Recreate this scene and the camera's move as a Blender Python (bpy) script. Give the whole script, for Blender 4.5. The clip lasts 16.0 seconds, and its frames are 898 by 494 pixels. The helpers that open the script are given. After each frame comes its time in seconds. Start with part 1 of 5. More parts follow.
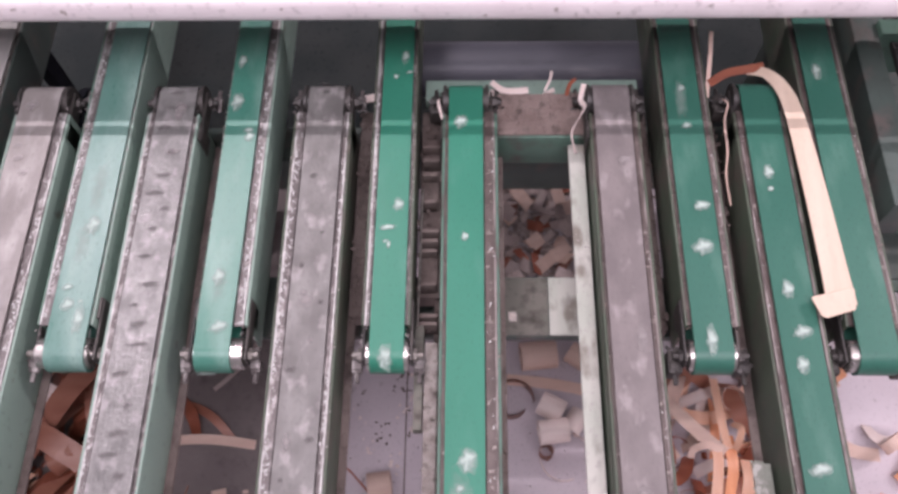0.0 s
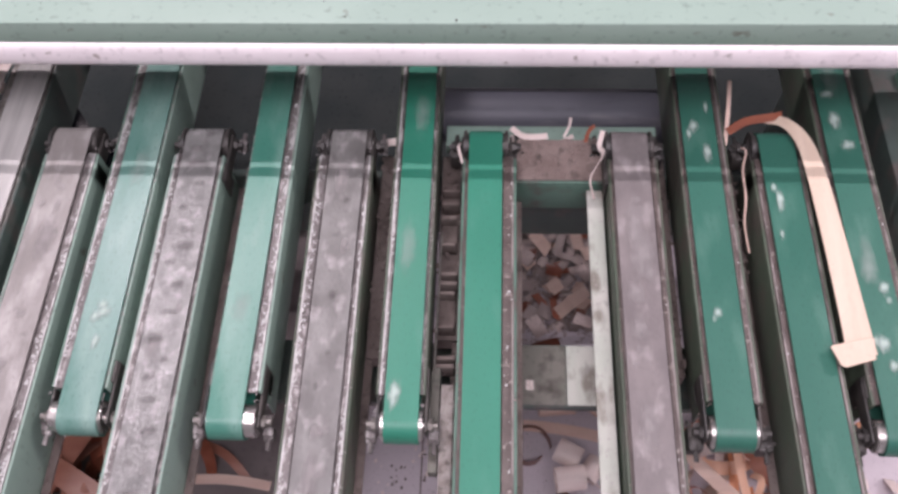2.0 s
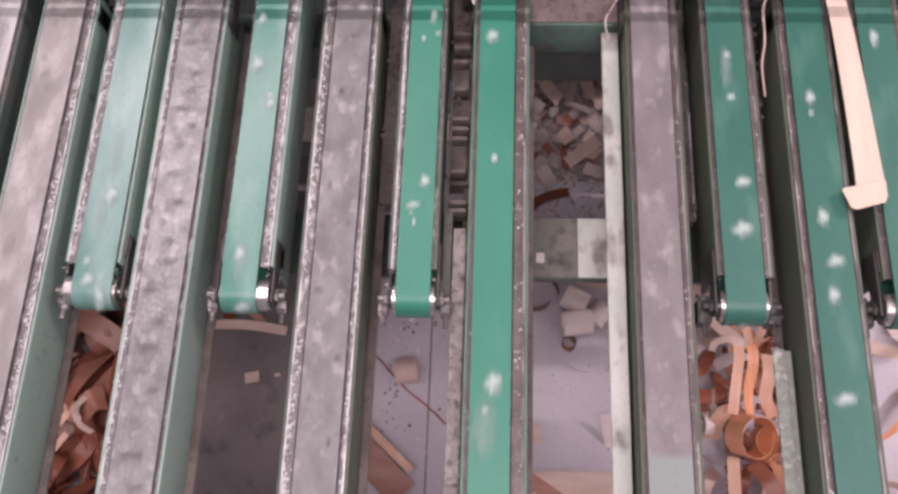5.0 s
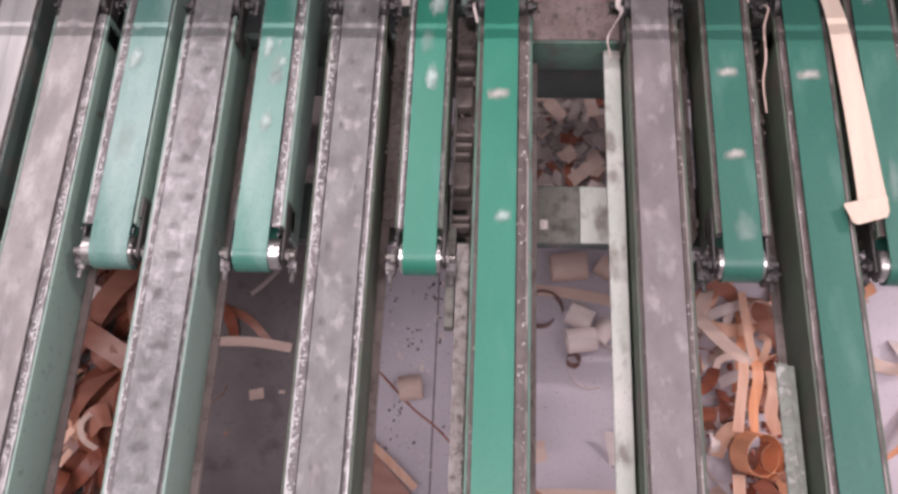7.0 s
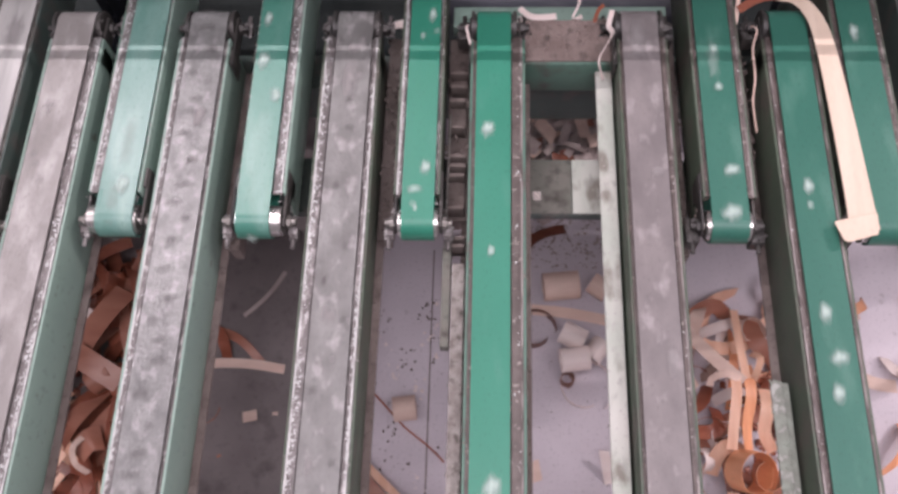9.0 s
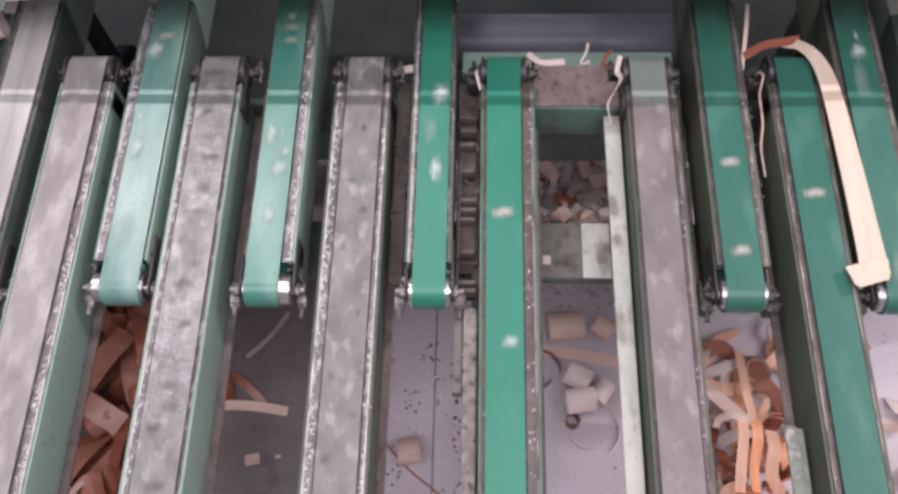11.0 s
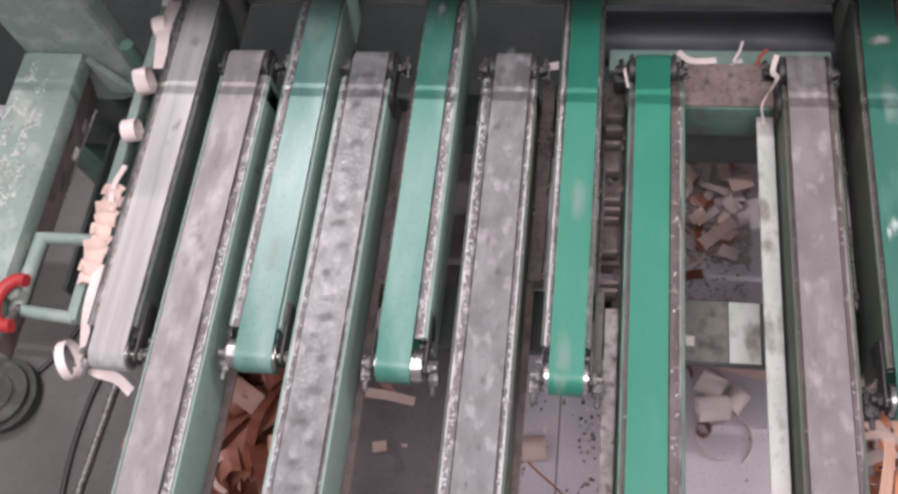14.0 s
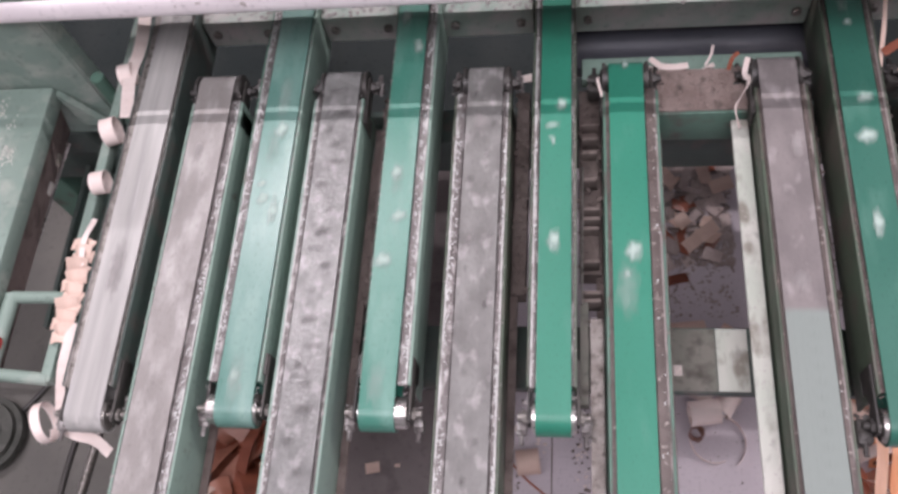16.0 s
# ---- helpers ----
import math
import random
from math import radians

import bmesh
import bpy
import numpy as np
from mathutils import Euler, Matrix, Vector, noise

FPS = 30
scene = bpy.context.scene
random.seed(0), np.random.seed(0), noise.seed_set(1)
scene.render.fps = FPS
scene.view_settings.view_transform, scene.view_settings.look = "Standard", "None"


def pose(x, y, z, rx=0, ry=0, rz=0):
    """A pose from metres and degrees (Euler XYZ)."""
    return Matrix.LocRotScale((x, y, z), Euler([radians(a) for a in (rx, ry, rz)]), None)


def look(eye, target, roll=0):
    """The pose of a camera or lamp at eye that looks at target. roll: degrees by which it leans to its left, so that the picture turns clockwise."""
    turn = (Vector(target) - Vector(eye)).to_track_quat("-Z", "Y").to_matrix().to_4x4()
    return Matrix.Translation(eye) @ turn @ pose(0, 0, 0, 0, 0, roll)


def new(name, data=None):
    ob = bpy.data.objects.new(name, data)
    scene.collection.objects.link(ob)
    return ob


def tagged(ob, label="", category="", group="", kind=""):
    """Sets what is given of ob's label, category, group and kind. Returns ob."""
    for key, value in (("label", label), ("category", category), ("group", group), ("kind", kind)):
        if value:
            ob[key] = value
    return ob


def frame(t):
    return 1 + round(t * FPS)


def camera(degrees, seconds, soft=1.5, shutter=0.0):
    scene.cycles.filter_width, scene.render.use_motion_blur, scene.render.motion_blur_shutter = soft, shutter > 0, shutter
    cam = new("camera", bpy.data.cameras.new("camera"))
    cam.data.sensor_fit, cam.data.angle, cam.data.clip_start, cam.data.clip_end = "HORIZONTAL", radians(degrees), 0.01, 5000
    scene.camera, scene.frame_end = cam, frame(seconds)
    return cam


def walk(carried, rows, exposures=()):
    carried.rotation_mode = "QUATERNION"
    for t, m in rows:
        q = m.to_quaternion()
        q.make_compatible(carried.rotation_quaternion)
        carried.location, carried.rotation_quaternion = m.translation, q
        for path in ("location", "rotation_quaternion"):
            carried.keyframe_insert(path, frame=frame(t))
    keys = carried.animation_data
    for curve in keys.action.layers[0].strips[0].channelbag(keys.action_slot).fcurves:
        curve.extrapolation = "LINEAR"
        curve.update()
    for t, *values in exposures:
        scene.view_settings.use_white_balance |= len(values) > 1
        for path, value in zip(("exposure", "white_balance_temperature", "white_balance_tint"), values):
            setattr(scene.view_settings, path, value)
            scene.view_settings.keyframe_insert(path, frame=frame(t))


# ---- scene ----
# ---- camera ----
cam = camera(55.0, 16.0, soft=2.95, shutter=0.5)
# seconds, eye x y z, pitch, lean, turn
ROWS = [
    (0.0, 0.0351, 0.0243, 1.7517, -64.11, 1.24, 0.63),
    (0.5, 0.0368, 0.0185, 1.7525, -63.67, 0.82, 1.02),
    (1.0, 0.0376, 0.0180, 1.7536, -63.41, 1.27, 1.39),
    (1.5, 0.0383, 0.0138, 1.7566, -62.04, 2.05, 2.00),
    (2.0, 0.0381, 0.0173, 1.7584, -61.08, 2.01, 2.05),
    (2.5, 0.0383, 0.0169, 1.7567, -60.81, 1.83, 2.09),
    (3.0, 0.0392, 0.0117, 1.7589, -63.39, 2.22, 2.24),
    (3.5, 0.0344, -0.0061, 1.7471, -69.46, 2.44, 2.35),
    (4.0, 0.0300, -0.0004, 1.7490, -70.69, 2.36, 2.14),
    (6.5, 0.0301, -0.0118, 1.7554, -69.30, 2.70, 2.16),
    (7.0, 0.0339, -0.0139, 1.7559, -68.93, 2.78, 2.26),
    (7.5, 0.0322, -0.0167, 1.7577, -68.47, 2.64, 2.12),
    (8.0, 0.0315, -0.0160, 1.7598, -68.30, 2.62, 2.08),
    (8.5, 0.0297, -0.0176, 1.7596, -68.04, 2.48, 1.87),
    (11.0, -0.0056, -0.0008, 1.7676, -65.48, 1.61, 1.31),
    (11.5, -0.0238, -0.0044, 1.7670, -65.01, 4.81, 4.30),
    (12.0, -0.0496, -0.0020, 1.7704, -65.09, 6.29, 5.97),
    (12.5, -0.0571, -0.0078, 1.7721, -64.94, 6.29, 6.56),
    (13.0, -0.0578, -0.0041, 1.7723, -65.12, 6.11, 6.88),
    (13.5, -0.0532, -0.0037, 1.7732, -65.26, 7.07, 6.81),
    (14.0, -0.0507, -0.0065, 1.7729, -65.26, 7.32, 6.36),
    (14.5, -0.0515, -0.0053, 1.7744, -65.27, 7.44, 5.78),
    (15.0, -0.0481, -0.0073, 1.7753, -64.82, 7.44, 5.40),
    (15.5, -0.0438, 0.0003, 1.7747, -64.91, 7.75, 4.25),
    (16.0, -0.0411, 0.0038, 1.7679, -64.81, 7.83, 3.45),
]
walk(cam, [(t, pose(x, y, z, 90 + pitch, lean, turn)) for t, x, y, z, pitch, lean, turn in ROWS],
     exposures=[(0.0, 0.0, 6550, 15), (0.5, 0.0, 6500, 14), (1.5, 0.0, 6500, 12), (2.5, 0.0, 6500, 12), (3.0, 0.02, 6550, 15), (3.5, -0.06, 6780, 19), (4.0, -0.08, 6780, 19), (6.5, -0.03, 6640, 12), (8.5, -0.01, 6550, 11), (11.0, 0.0, 6450, 8), (16.0, 0.0, 6450, 7)])
# the sliding conveyors' way along y
SLIDE = [
    (0.0, 0.0000),
    (0.5, -0.0014),
    (1.0, -0.0031),
    (1.5, -0.0192),
    (2.0, -0.0388),
    (2.5, -0.0597),
    (3.0, -0.0774),
    (3.5, -0.0962),
    (4.0, -0.1018),
    (4.3, -0.1035),
    (4.6, -0.0985),
    (5.0, -0.0830),
    (5.5, -0.0630),
    (6.0, -0.0437),
    (6.5, -0.0241),
    (7.0, -0.0044),
    (7.5, 0.0157),
    (8.0, 0.0364),
    (8.5, 0.0571),
    (9.0, 0.0770),
    (9.3, 0.0850),
    (9.6, 0.0880),
    (9.9, 0.0845),
    (10.2, 0.0745),
    (10.6, 0.0580),
    (11.0, 0.0415),
    (11.5, 0.0204),
    (12.0, 0.0010),
    (12.5, -0.0196),
    (13.0, -0.0398),
    (13.5, -0.0611),
    (14.0, -0.0820),
    (14.5, -0.1017),
    (15.0, -0.1134),
    (15.5, -0.1169),
    (16.0, -0.1175),
]
TOP = 0.69      # height of the belts
SPEED = 0.56    # belt speed once it runs, metres a second
# how far the belts have run: a slow start, then steady
RUN_T = [0.0, 0.25, 0.5, 0.75, 1.0, 1.25, 1.5, 1.8, 2.05, 2.3, 16.0]
RUN_S = [0.0, 0.031, 0.066, 0.114, 0.173, 0.247, 0.335, 0.458, 0.570, 0.694, 0.694 + 13.7 * SPEED]
LAG = 2.3 * SPEED - 0.694   # what the slow start costs against a steady run
LOOP = 2.15     # length of one belt

# ---- world and light ----
world = bpy.data.worlds.new("hall_air")
scene.world = world
world.use_nodes = True
world.node_tree.nodes["Background"].inputs[0].default_value = (0.80, 0.86, 0.95, 1)
world.node_tree.nodes["Background"].inputs[1].default_value = 0.35


def area_lamp(name, eye, target, power, sx, sy, colour):
    data = bpy.data.lights.new(name, "AREA")
    data.shape, data.size, data.size_y, data.energy, data.color = "RECTANGLE", sx, sy, power, colour
    ob = new(name, data)
    ob.matrix_world = look(eye, target)
    return ob


# two tube lamps along x, and a wide fill lamp added to lift the shadows
area_lamp("hall_lamp", (-1.62, 2.22, 4.55), (-1.62, 2.22, 0.0), 114, 1.3, 0.06, (1.0, 0.885, 0.95))
area_lamp("hall_lamp", (4.6, 2.20, 4.5), (4.6, 2.20, 0.0), 222, 1.3, 0.06, (1.0, 0.875, 0.94))
area_lamp("fill_lamp", (0.2, -1.1, 5.3), (0.2, -1.1, 0.5), 306, 5.0, 2.6, (1.0, 0.905, 0.99))

# ---- materials ----


def material(name, base, second, scale=8.0, rough=0.6, metal=0.0, bump=0.15, fine=90.0, stain=None, stain_scale=14.0,
             stain_at=0.62, stain_soft=0.1, stretch=(1, 1, 1), gloss_var=0.15, random=0.0, shine=0.5):
    """Two colours mixed by broad noise, fine grain relief, and an optional third colour in patches."""
    m = bpy.data.materials.new(name)
    m.use_nodes = True
    nt = m.node_tree
    n, l = nt.nodes, nt.links
    bsdf = n["Principled BSDF"]
    bsdf.inputs["Metallic"].default_value = metal
    bsdf.inputs["Specular IOR Level"].default_value = shine
    tc = n.new("ShaderNodeTexCoord")
    mp = n.new("ShaderNodeMapping")
    mp.inputs["Scale"].default_value = stretch
    l.new(tc.outputs["Object"], mp.inputs["Vector"])

    def noise_node(s, detail=5.0):
        x = n.new("ShaderNodeTexNoise")
        x.inputs["Scale"].default_value, x.inputs["Detail"].default_value = s, detail
        l.new(mp.outputs["Vector"], x.inputs["Vector"])
        return x

    def mix(fac, a, b):
        x = n.new("ShaderNodeMix")
        x.data_type = "RGBA"
        l.new(fac, x.inputs[0])
        for k, v in ((6, a), (7, b)):
            if isinstance(v, tuple):
                x.inputs[k].default_value = (*v, 1)
            else:
                l.new(v, x.inputs[k])
        return x.outputs[2]

    def ramp(src, lo, hi):
        x = n.new("ShaderNodeMapRange")
        x.inputs[1].default_value, x.inputs[2].default_value = lo, hi
        l.new(src, x.inputs[0])
        return x.outputs[0]

    broad, grain = noise_node(scale), noise_node(fine, 3.0)
    colour = mix(ramp(broad.outputs["Fac"], 0.35, 0.65), base, second)
    if stain:
        st = noise_node(stain_scale, 8.0)
        colour = mix(ramp(st.outputs["Fac"], stain_at - stain_soft, stain_at + stain_soft), colour, stain)
    dark = tuple(c * 0.6 for c in base)
    colour = mix(ramp(grain.outputs["Fac"], 0.58, 0.82), colour, dark)
    if random:
        oi = n.new("ShaderNodeObjectInfo")
        hs = n.new("ShaderNodeHueSaturation")
        l.new(colour, hs.inputs["Color"])
        mr = n.new("ShaderNodeMapRange")
        mr.inputs[3].default_value, mr.inputs[4].default_value = 1 - random, 1 + random
        l.new(oi.outputs["Random"], mr.inputs[0])
        l.new(mr.outputs[0], hs.inputs["Value"])
        colour = hs.outputs["Color"]
    l.new(colour, bsdf.inputs["Base Color"])
    rr = n.new("ShaderNodeMapRange")
    rr.inputs[3].default_value, rr.inputs[4].default_value = max(0.05, rough - gloss_var), min(1, rough + gloss_var)
    l.new(broad.outputs["Fac"], rr.inputs[0])
    l.new(rr.outputs[0], bsdf.inputs["Roughness"])
    bp = n.new("ShaderNodeBump")
    bp.inputs["Strength"].default_value, bp.inputs["Distance"].default_value = bump, 0.002
    l.new(grain.outputs["Fac"], bp.inputs["Height"])
    l.new(bp.outputs["Normal"], bsdf.inputs["Normal"])
    return m


PAINT = material("green_paint", (0.10, 0.19, 0.145), (0.075, 0.14, 0.11), 6, 0.5, stain=(0.08, 0.07, 0.06), stain_scale=22, stain_at=0.62, stain_soft=0.1)
# paler copy of the green, with the lamp light on the left side plates in it
PAINT_PALE_LIT = material("pale_lit_green_paint", (0.245, 0.345, 0.29), (0.21, 0.30, 0.255), 5, 0.5, stain=(0.14, 0.15, 0.12), stain_scale=30, stain_at=0.70, stain_soft=0.04)
PAINT_BEAM = material("clean_pale_green_paint", (0.30, 0.405, 0.345), (0.27, 0.37, 0.315), 5, 0.5, stain=(0.15, 0.16, 0.13), stain_scale=30, stain_at=0.71, stain_soft=0.04)
PAINT_DUSTY = material("dusty_green_paint", (0.40, 0.50, 0.44), (0.50, 0.55, 0.50), 9, 0.7, stain=(0.60, 0.57, 0.55), stain_scale=18, stain_at=0.55, stain_soft=0.12)
# dark green: grime on the lower crossbeam, painted shade on parts below the belts
PAINT_DARK = material("dark_green_paint", (0.062, 0.092, 0.08), (0.052, 0.066, 0.059), 8, 0.6, stain=(0.10, 0.084, 0.076), stain_scale=20)
BELT_GREEN = material("green_belt_rubber", (0.024, 0.182, 0.118), (0.029, 0.205, 0.135), 10, 0.42, bump=0.05, fine=400, stain=(0.085, 0.25, 0.19), stain_scale=16, stain_at=0.70, stain_soft=0.14, stretch=(1, 0.35, 1))
# pale tones of the two teal belts hold dust and part of their sheen
BELT_TEAL = material("worn_green_belt_rubber", (0.085, 0.205, 0.170), (0.145, 0.265, 0.232), 9, 0.30, bump=0.05, fine=400, stain=(0.27, 0.39, 0.35), stain_scale=12, stain_at=0.58, stain_soft=0.12, stretch=(1, 0.3, 1))
BELT_MID = material("shiny_green_belt_rubber", (0.040, 0.185, 0.135), (0.085, 0.225, 0.178), 9, 0.35, bump=0.05, fine=400, stain=(0.20, 0.34, 0.29), stain_scale=12, stain_at=0.61, stain_soft=0.12, stretch=(1, 0.3, 1))
BELT_GREY = material("grey_belt_fabric", (0.205, 0.184, 0.182), (0.145, 0.129, 0.129), 24, 0.48, bump=0.35, fine=260, stain=(0.29, 0.266, 0.264), stain_scale=38, stain_at=0.62, stain_soft=0.07, stretch=(1, 0.55, 1))
BELT_MOTTLED = material("mottled_grey_belt_fabric", (0.238, 0.238, 0.232), (0.133, 0.133, 0.130), 42, 0.29, bump=0.5, fine=230, stain=(0.34, 0.327, 0.328), stain_scale=55, stain_at=0.63, stretch=(1, 0.7, 1))
BELT_ASH = material("ash_grey_belt_fabric", (0.198, 0.196, 0.189), (0.126, 0.122, 0.118), 30, 0.45, bump=0.4, fine=240, stain=(0.30, 0.287, 0.283), stain_scale=45, stain_at=0.62, stain_soft=0.07, stretch=(1, 0.6, 1))
# the stretched pale streaks paint the sheen along the belt
BELT_SILVER = material("sheen_streaked_grey_belt", (0.46, 0.45, 0.435), (0.29, 0.285, 0.275), 44, 0.33, bump=0.08, fine=200, stain=(0.62, 0.60, 0.61), stain_scale=40, stain_at=0.66, stain_soft=0.1, stretch=(1, 0.05, 1))
STEEL_DIRTY = material("dirty_steel", (0.105, 0.092, 0.09), (0.17, 0.155, 0.152), 30, 0.42, 0.25, bump=0.8, fine=320, stain=(0.46, 0.44, 0.43), stain_scale=95, stain_at=0.63, stain_soft=0.09, stretch=(1, 0.45, 1))
STEEL = material("bright_steel", (0.62, 0.60, 0.58), (0.48, 0.46, 0.44), 50, 0.28, 0.9, bump=0.1, fine=300)
STEEL_WORN = material("worn_steel", (0.34, 0.32, 0.30), (0.20, 0.185, 0.17), 90, 0.42, 0.6, bump=0.4, fine=300, stain=(0.08, 0.07, 0.06), stain_scale=120)
IRON_DARK = material("dark_oily_iron", (0.05, 0.047, 0.046), (0.08, 0.073, 0.068), 25, 0.5, 0.3, bump=0.3)
PIPE_PALE = material("pale_galvanised_bar", (0.86, 0.80, 0.82), (0.78, 0.72, 0.74), 14, 0.38, 0.0, bump=0.1, stain=(0.42, 0.37, 0.36), stain_scale=60, stain_at=0.70, stain_soft=0.03)
PIPE_DARK = material("dark_blue_grey_steel", (0.10, 0.104, 0.125), (0.075, 0.078, 0.096), 12, 0.45, 0.1, bump=0.2, stain=(0.26, 0.25, 0.26), stain_scale=18, stain_at=0.66, stretch=(0.2, 1, 1))
CONCRETE = material("grey_concrete", (0.60, 0.545, 0.585), (0.51, 0.46, 0.495), 5, 0.75, bump=0.3, fine=160, stain=(0.24, 0.205, 0.205), stain_scale=24, stain_at=0.72, stain_soft=0.04)
DUST = material("brown_caked_dust", (0.20, 0.15, 0.135), (0.29, 0.23, 0.21), 30, 0.9, bump=0.9, fine=150, stain=(0.09, 0.07, 0.062), stain_scale=60, stain_at=0.60)
DUST_PALE = material("pale_caked_dust", (0.36, 0.33, 0.31), (0.24, 0.21, 0.195), 60, 0.9, bump=0.9, fine=150, stain=(0.10, 0.085, 0.075), stain_scale=90, stain_at=0.60)
VENEER = material("pale_veneer", (0.70, 0.53, 0.45), (0.62, 0.45, 0.38), 9, 0.65, bump=0.15, fine=200, stretch=(1, 6, 1), random=0.18)
VENEER_CREAM = material("cream_veneer", (0.66, 0.535, 0.43), (0.60, 0.475, 0.375), 7, 0.6, bump=0.1, fine=160, stretch=(8, 0.6, 1))
VENEER_TAN = material("tan_veneer", (0.37, 0.165, 0.115), (0.29, 0.115, 0.075), 7, 0.4, bump=0.15, fine=180, stretch=(1, 5, 1), random=0.2)
BELT_PINK = material("pinkish_grey_belt_fabric", (0.285, 0.267, 0.256), (0.205, 0.190, 0.182), 16, 0.42, bump=0.3, fine=260, stain=(0.39, 0.372, 0.362), stain_scale=36, stain_at=0.58, stain_soft=0.12, stretch=(1, 0.4, 1))
VENEER_DUSTY = material("dusty_veneer", (0.54, 0.455, 0.43), (0.40, 0.325, 0.305), 14, 0.8, bump=0.4, fine=180, random=0.3)
GRANULE = material("glassy_glue_granules", (0.62, 0.63, 0.62), (0.44, 0.45, 0.44), 200, 0.25, bump=0.3, fine=400, shine=0.8)
PATCH = material("greenish_belt_patch", (0.205, 0.240, 0.222), (0.200, 0.232, 0.215), 24, 0.55, bump=0.1, fine=260, stretch=(1, 0.6, 1))
VENEER_WHITE = material("white_veneer", (0.80, 0.70, 0.66), (0.74, 0.62, 0.58), 9, 0.65, bump=0.1, fine=200, stretch=(1, 6, 1), random=0.1)
VENEER_ORANGE = material("orange_veneer", (0.78, 0.37, 0.20), (0.64, 0.27, 0.135), 9, 0.4, bump=0.15, fine=200, stretch=(5, 1, 1), random=0.25)
VENEER_PEACH = material("peach_veneer", (0.82, 0.52, 0.38), (0.72, 0.41, 0.28), 9, 0.5, bump=0.15, fine=200, stretch=(6, 1, 1), random=0.14)
VENEER_BROWN = material("red_brown_veneer", (0.20, 0.058, 0.034), (0.285, 0.092, 0.054), 9, 0.32, bump=0.2, fine=180, stretch=(1, 5, 1), random=0.4)


def film(name, colour, strength=0.75):
    """A thin dry smear that fades out to its ragged border."""
    m = material(name, colour, tuple(c * 0.85 for c in colour), 60, 0.8, bump=0.1, fine=300)
    n, l = m.node_tree.nodes, m.node_tree.links
    tc = n.new("ShaderNodeTexCoord")
    sub = n.new("ShaderNodeVectorMath")
    sub.operation = "SUBTRACT"
    sub.inputs[1].default_value = (0.5, 0.5, 0.5)
    l.new(tc.outputs["Generated"], sub.inputs[0])
    flat = n.new("ShaderNodeVectorMath")
    flat.operation = "MULTIPLY"
    flat.inputs[1].default_value = (1, 1, 0)
    l.new(sub.outputs[0], flat.inputs[0])
    ln = n.new("ShaderNodeVectorMath")
    ln.operation = "LENGTH"
    l.new(flat.outputs[0], ln.inputs[0])
    tex = n.new("ShaderNodeTexNoise")
    tex.inputs["Scale"].default_value, tex.inputs["Detail"].default_value = 95, 6
    tex.inputs["Roughness"].default_value = 0.65
    l.new(tc.outputs["Object"], tex.inputs["Vector"])
    mul = n.new("ShaderNodeMath")
    mul.operation = "MULTIPLY_ADD"
    mul.inputs[1].default_value = 1.0
    l.new(tex.outputs["Fac"], mul.inputs[0])
    l.new(ln.outputs["Value"], mul.inputs[2])
    mr = n.new("ShaderNodeMapRange")
    mr.inputs[1].default_value, mr.inputs[2].default_value = 0.96, 0.60
    mr.inputs[3].default_value, mr.inputs[4].default_value = 0.0, strength
    l.new(mul.outputs[0], mr.inputs[0])
    l.new(mr.outputs[0], n["Principled BSDF"].inputs["Alpha"])
    return m


CHALK = film("chalky_smear", (0.44, 0.55, 0.50), 0.95)
CHALK_PINK = film("pinkish_smear", (0.47, 0.45, 0.41), 1.0)
SMEAR_GREY = material("light_grey_smear", (0.40, 0.37, 0.365), (0.34, 0.31, 0.305), 60, 0.6, bump=0.2, fine=300)
SMEAR_DARK = film("dark_grey_smear", (0.135, 0.125, 0.124), 0.6)
SMEAR_PALE = film("light_grey_film", (0.36, 0.337, 0.333), 0.6)
FAINT = film("faint_dust_film", (0.40, 0.50, 0.455), 0.35)
RAIL_BROWN = material("brown_greasy_steel", (0.075, 0.058, 0.053), (0.13, 0.105, 0.098), 40, 0.5, 0.2, bump=0.5, fine=300, stain=(0.34, 0.30, 0.28), stain_scale=110, stain_at=0.66, stain_soft=0.05)
# brown that stands for the shaded floor under the left conveyors
SHADE_BROWN = material("brown_shade_sheet", (0.195, 0.168, 0.165), (0.155, 0.132, 0.13), 9, 0.7, bump=0.3, stain=(0.09, 0.075, 0.073), stain_scale=20, stain_at=0.66)
# green belt copy, darkened for the weaker light on the right
BELT_DIM = material("dimmed_green_belt_rubber", (0.026, 0.120, 0.087), (0.033, 0.138, 0.100), 10, 0.42, bump=0.05, fine=400, stain=(0.11, 0.24, 0.19), stain_scale=16, stain_at=0.66, stain_soft=0.14, stretch=(1, 0.35, 1))
RUST = material("rusty_sheet", (0.145, 0.116, 0.106), (0.20, 0.166, 0.152), 12, 0.85, bump=0.5, stain=(0.075, 0.06, 0.055), stain_scale=20, shine=0.2)
RUBBED = material("pale_rubbed_crust", (0.56, 0.56, 0.55), (0.38, 0.38, 0.37), 70, 0.4, 0.15, bump=0.5, fine=300, stain=(0.17, 0.152, 0.147), stain_scale=55, stain_at=0.58, stain_soft=0.09, stretch=(1, 0.6, 1))
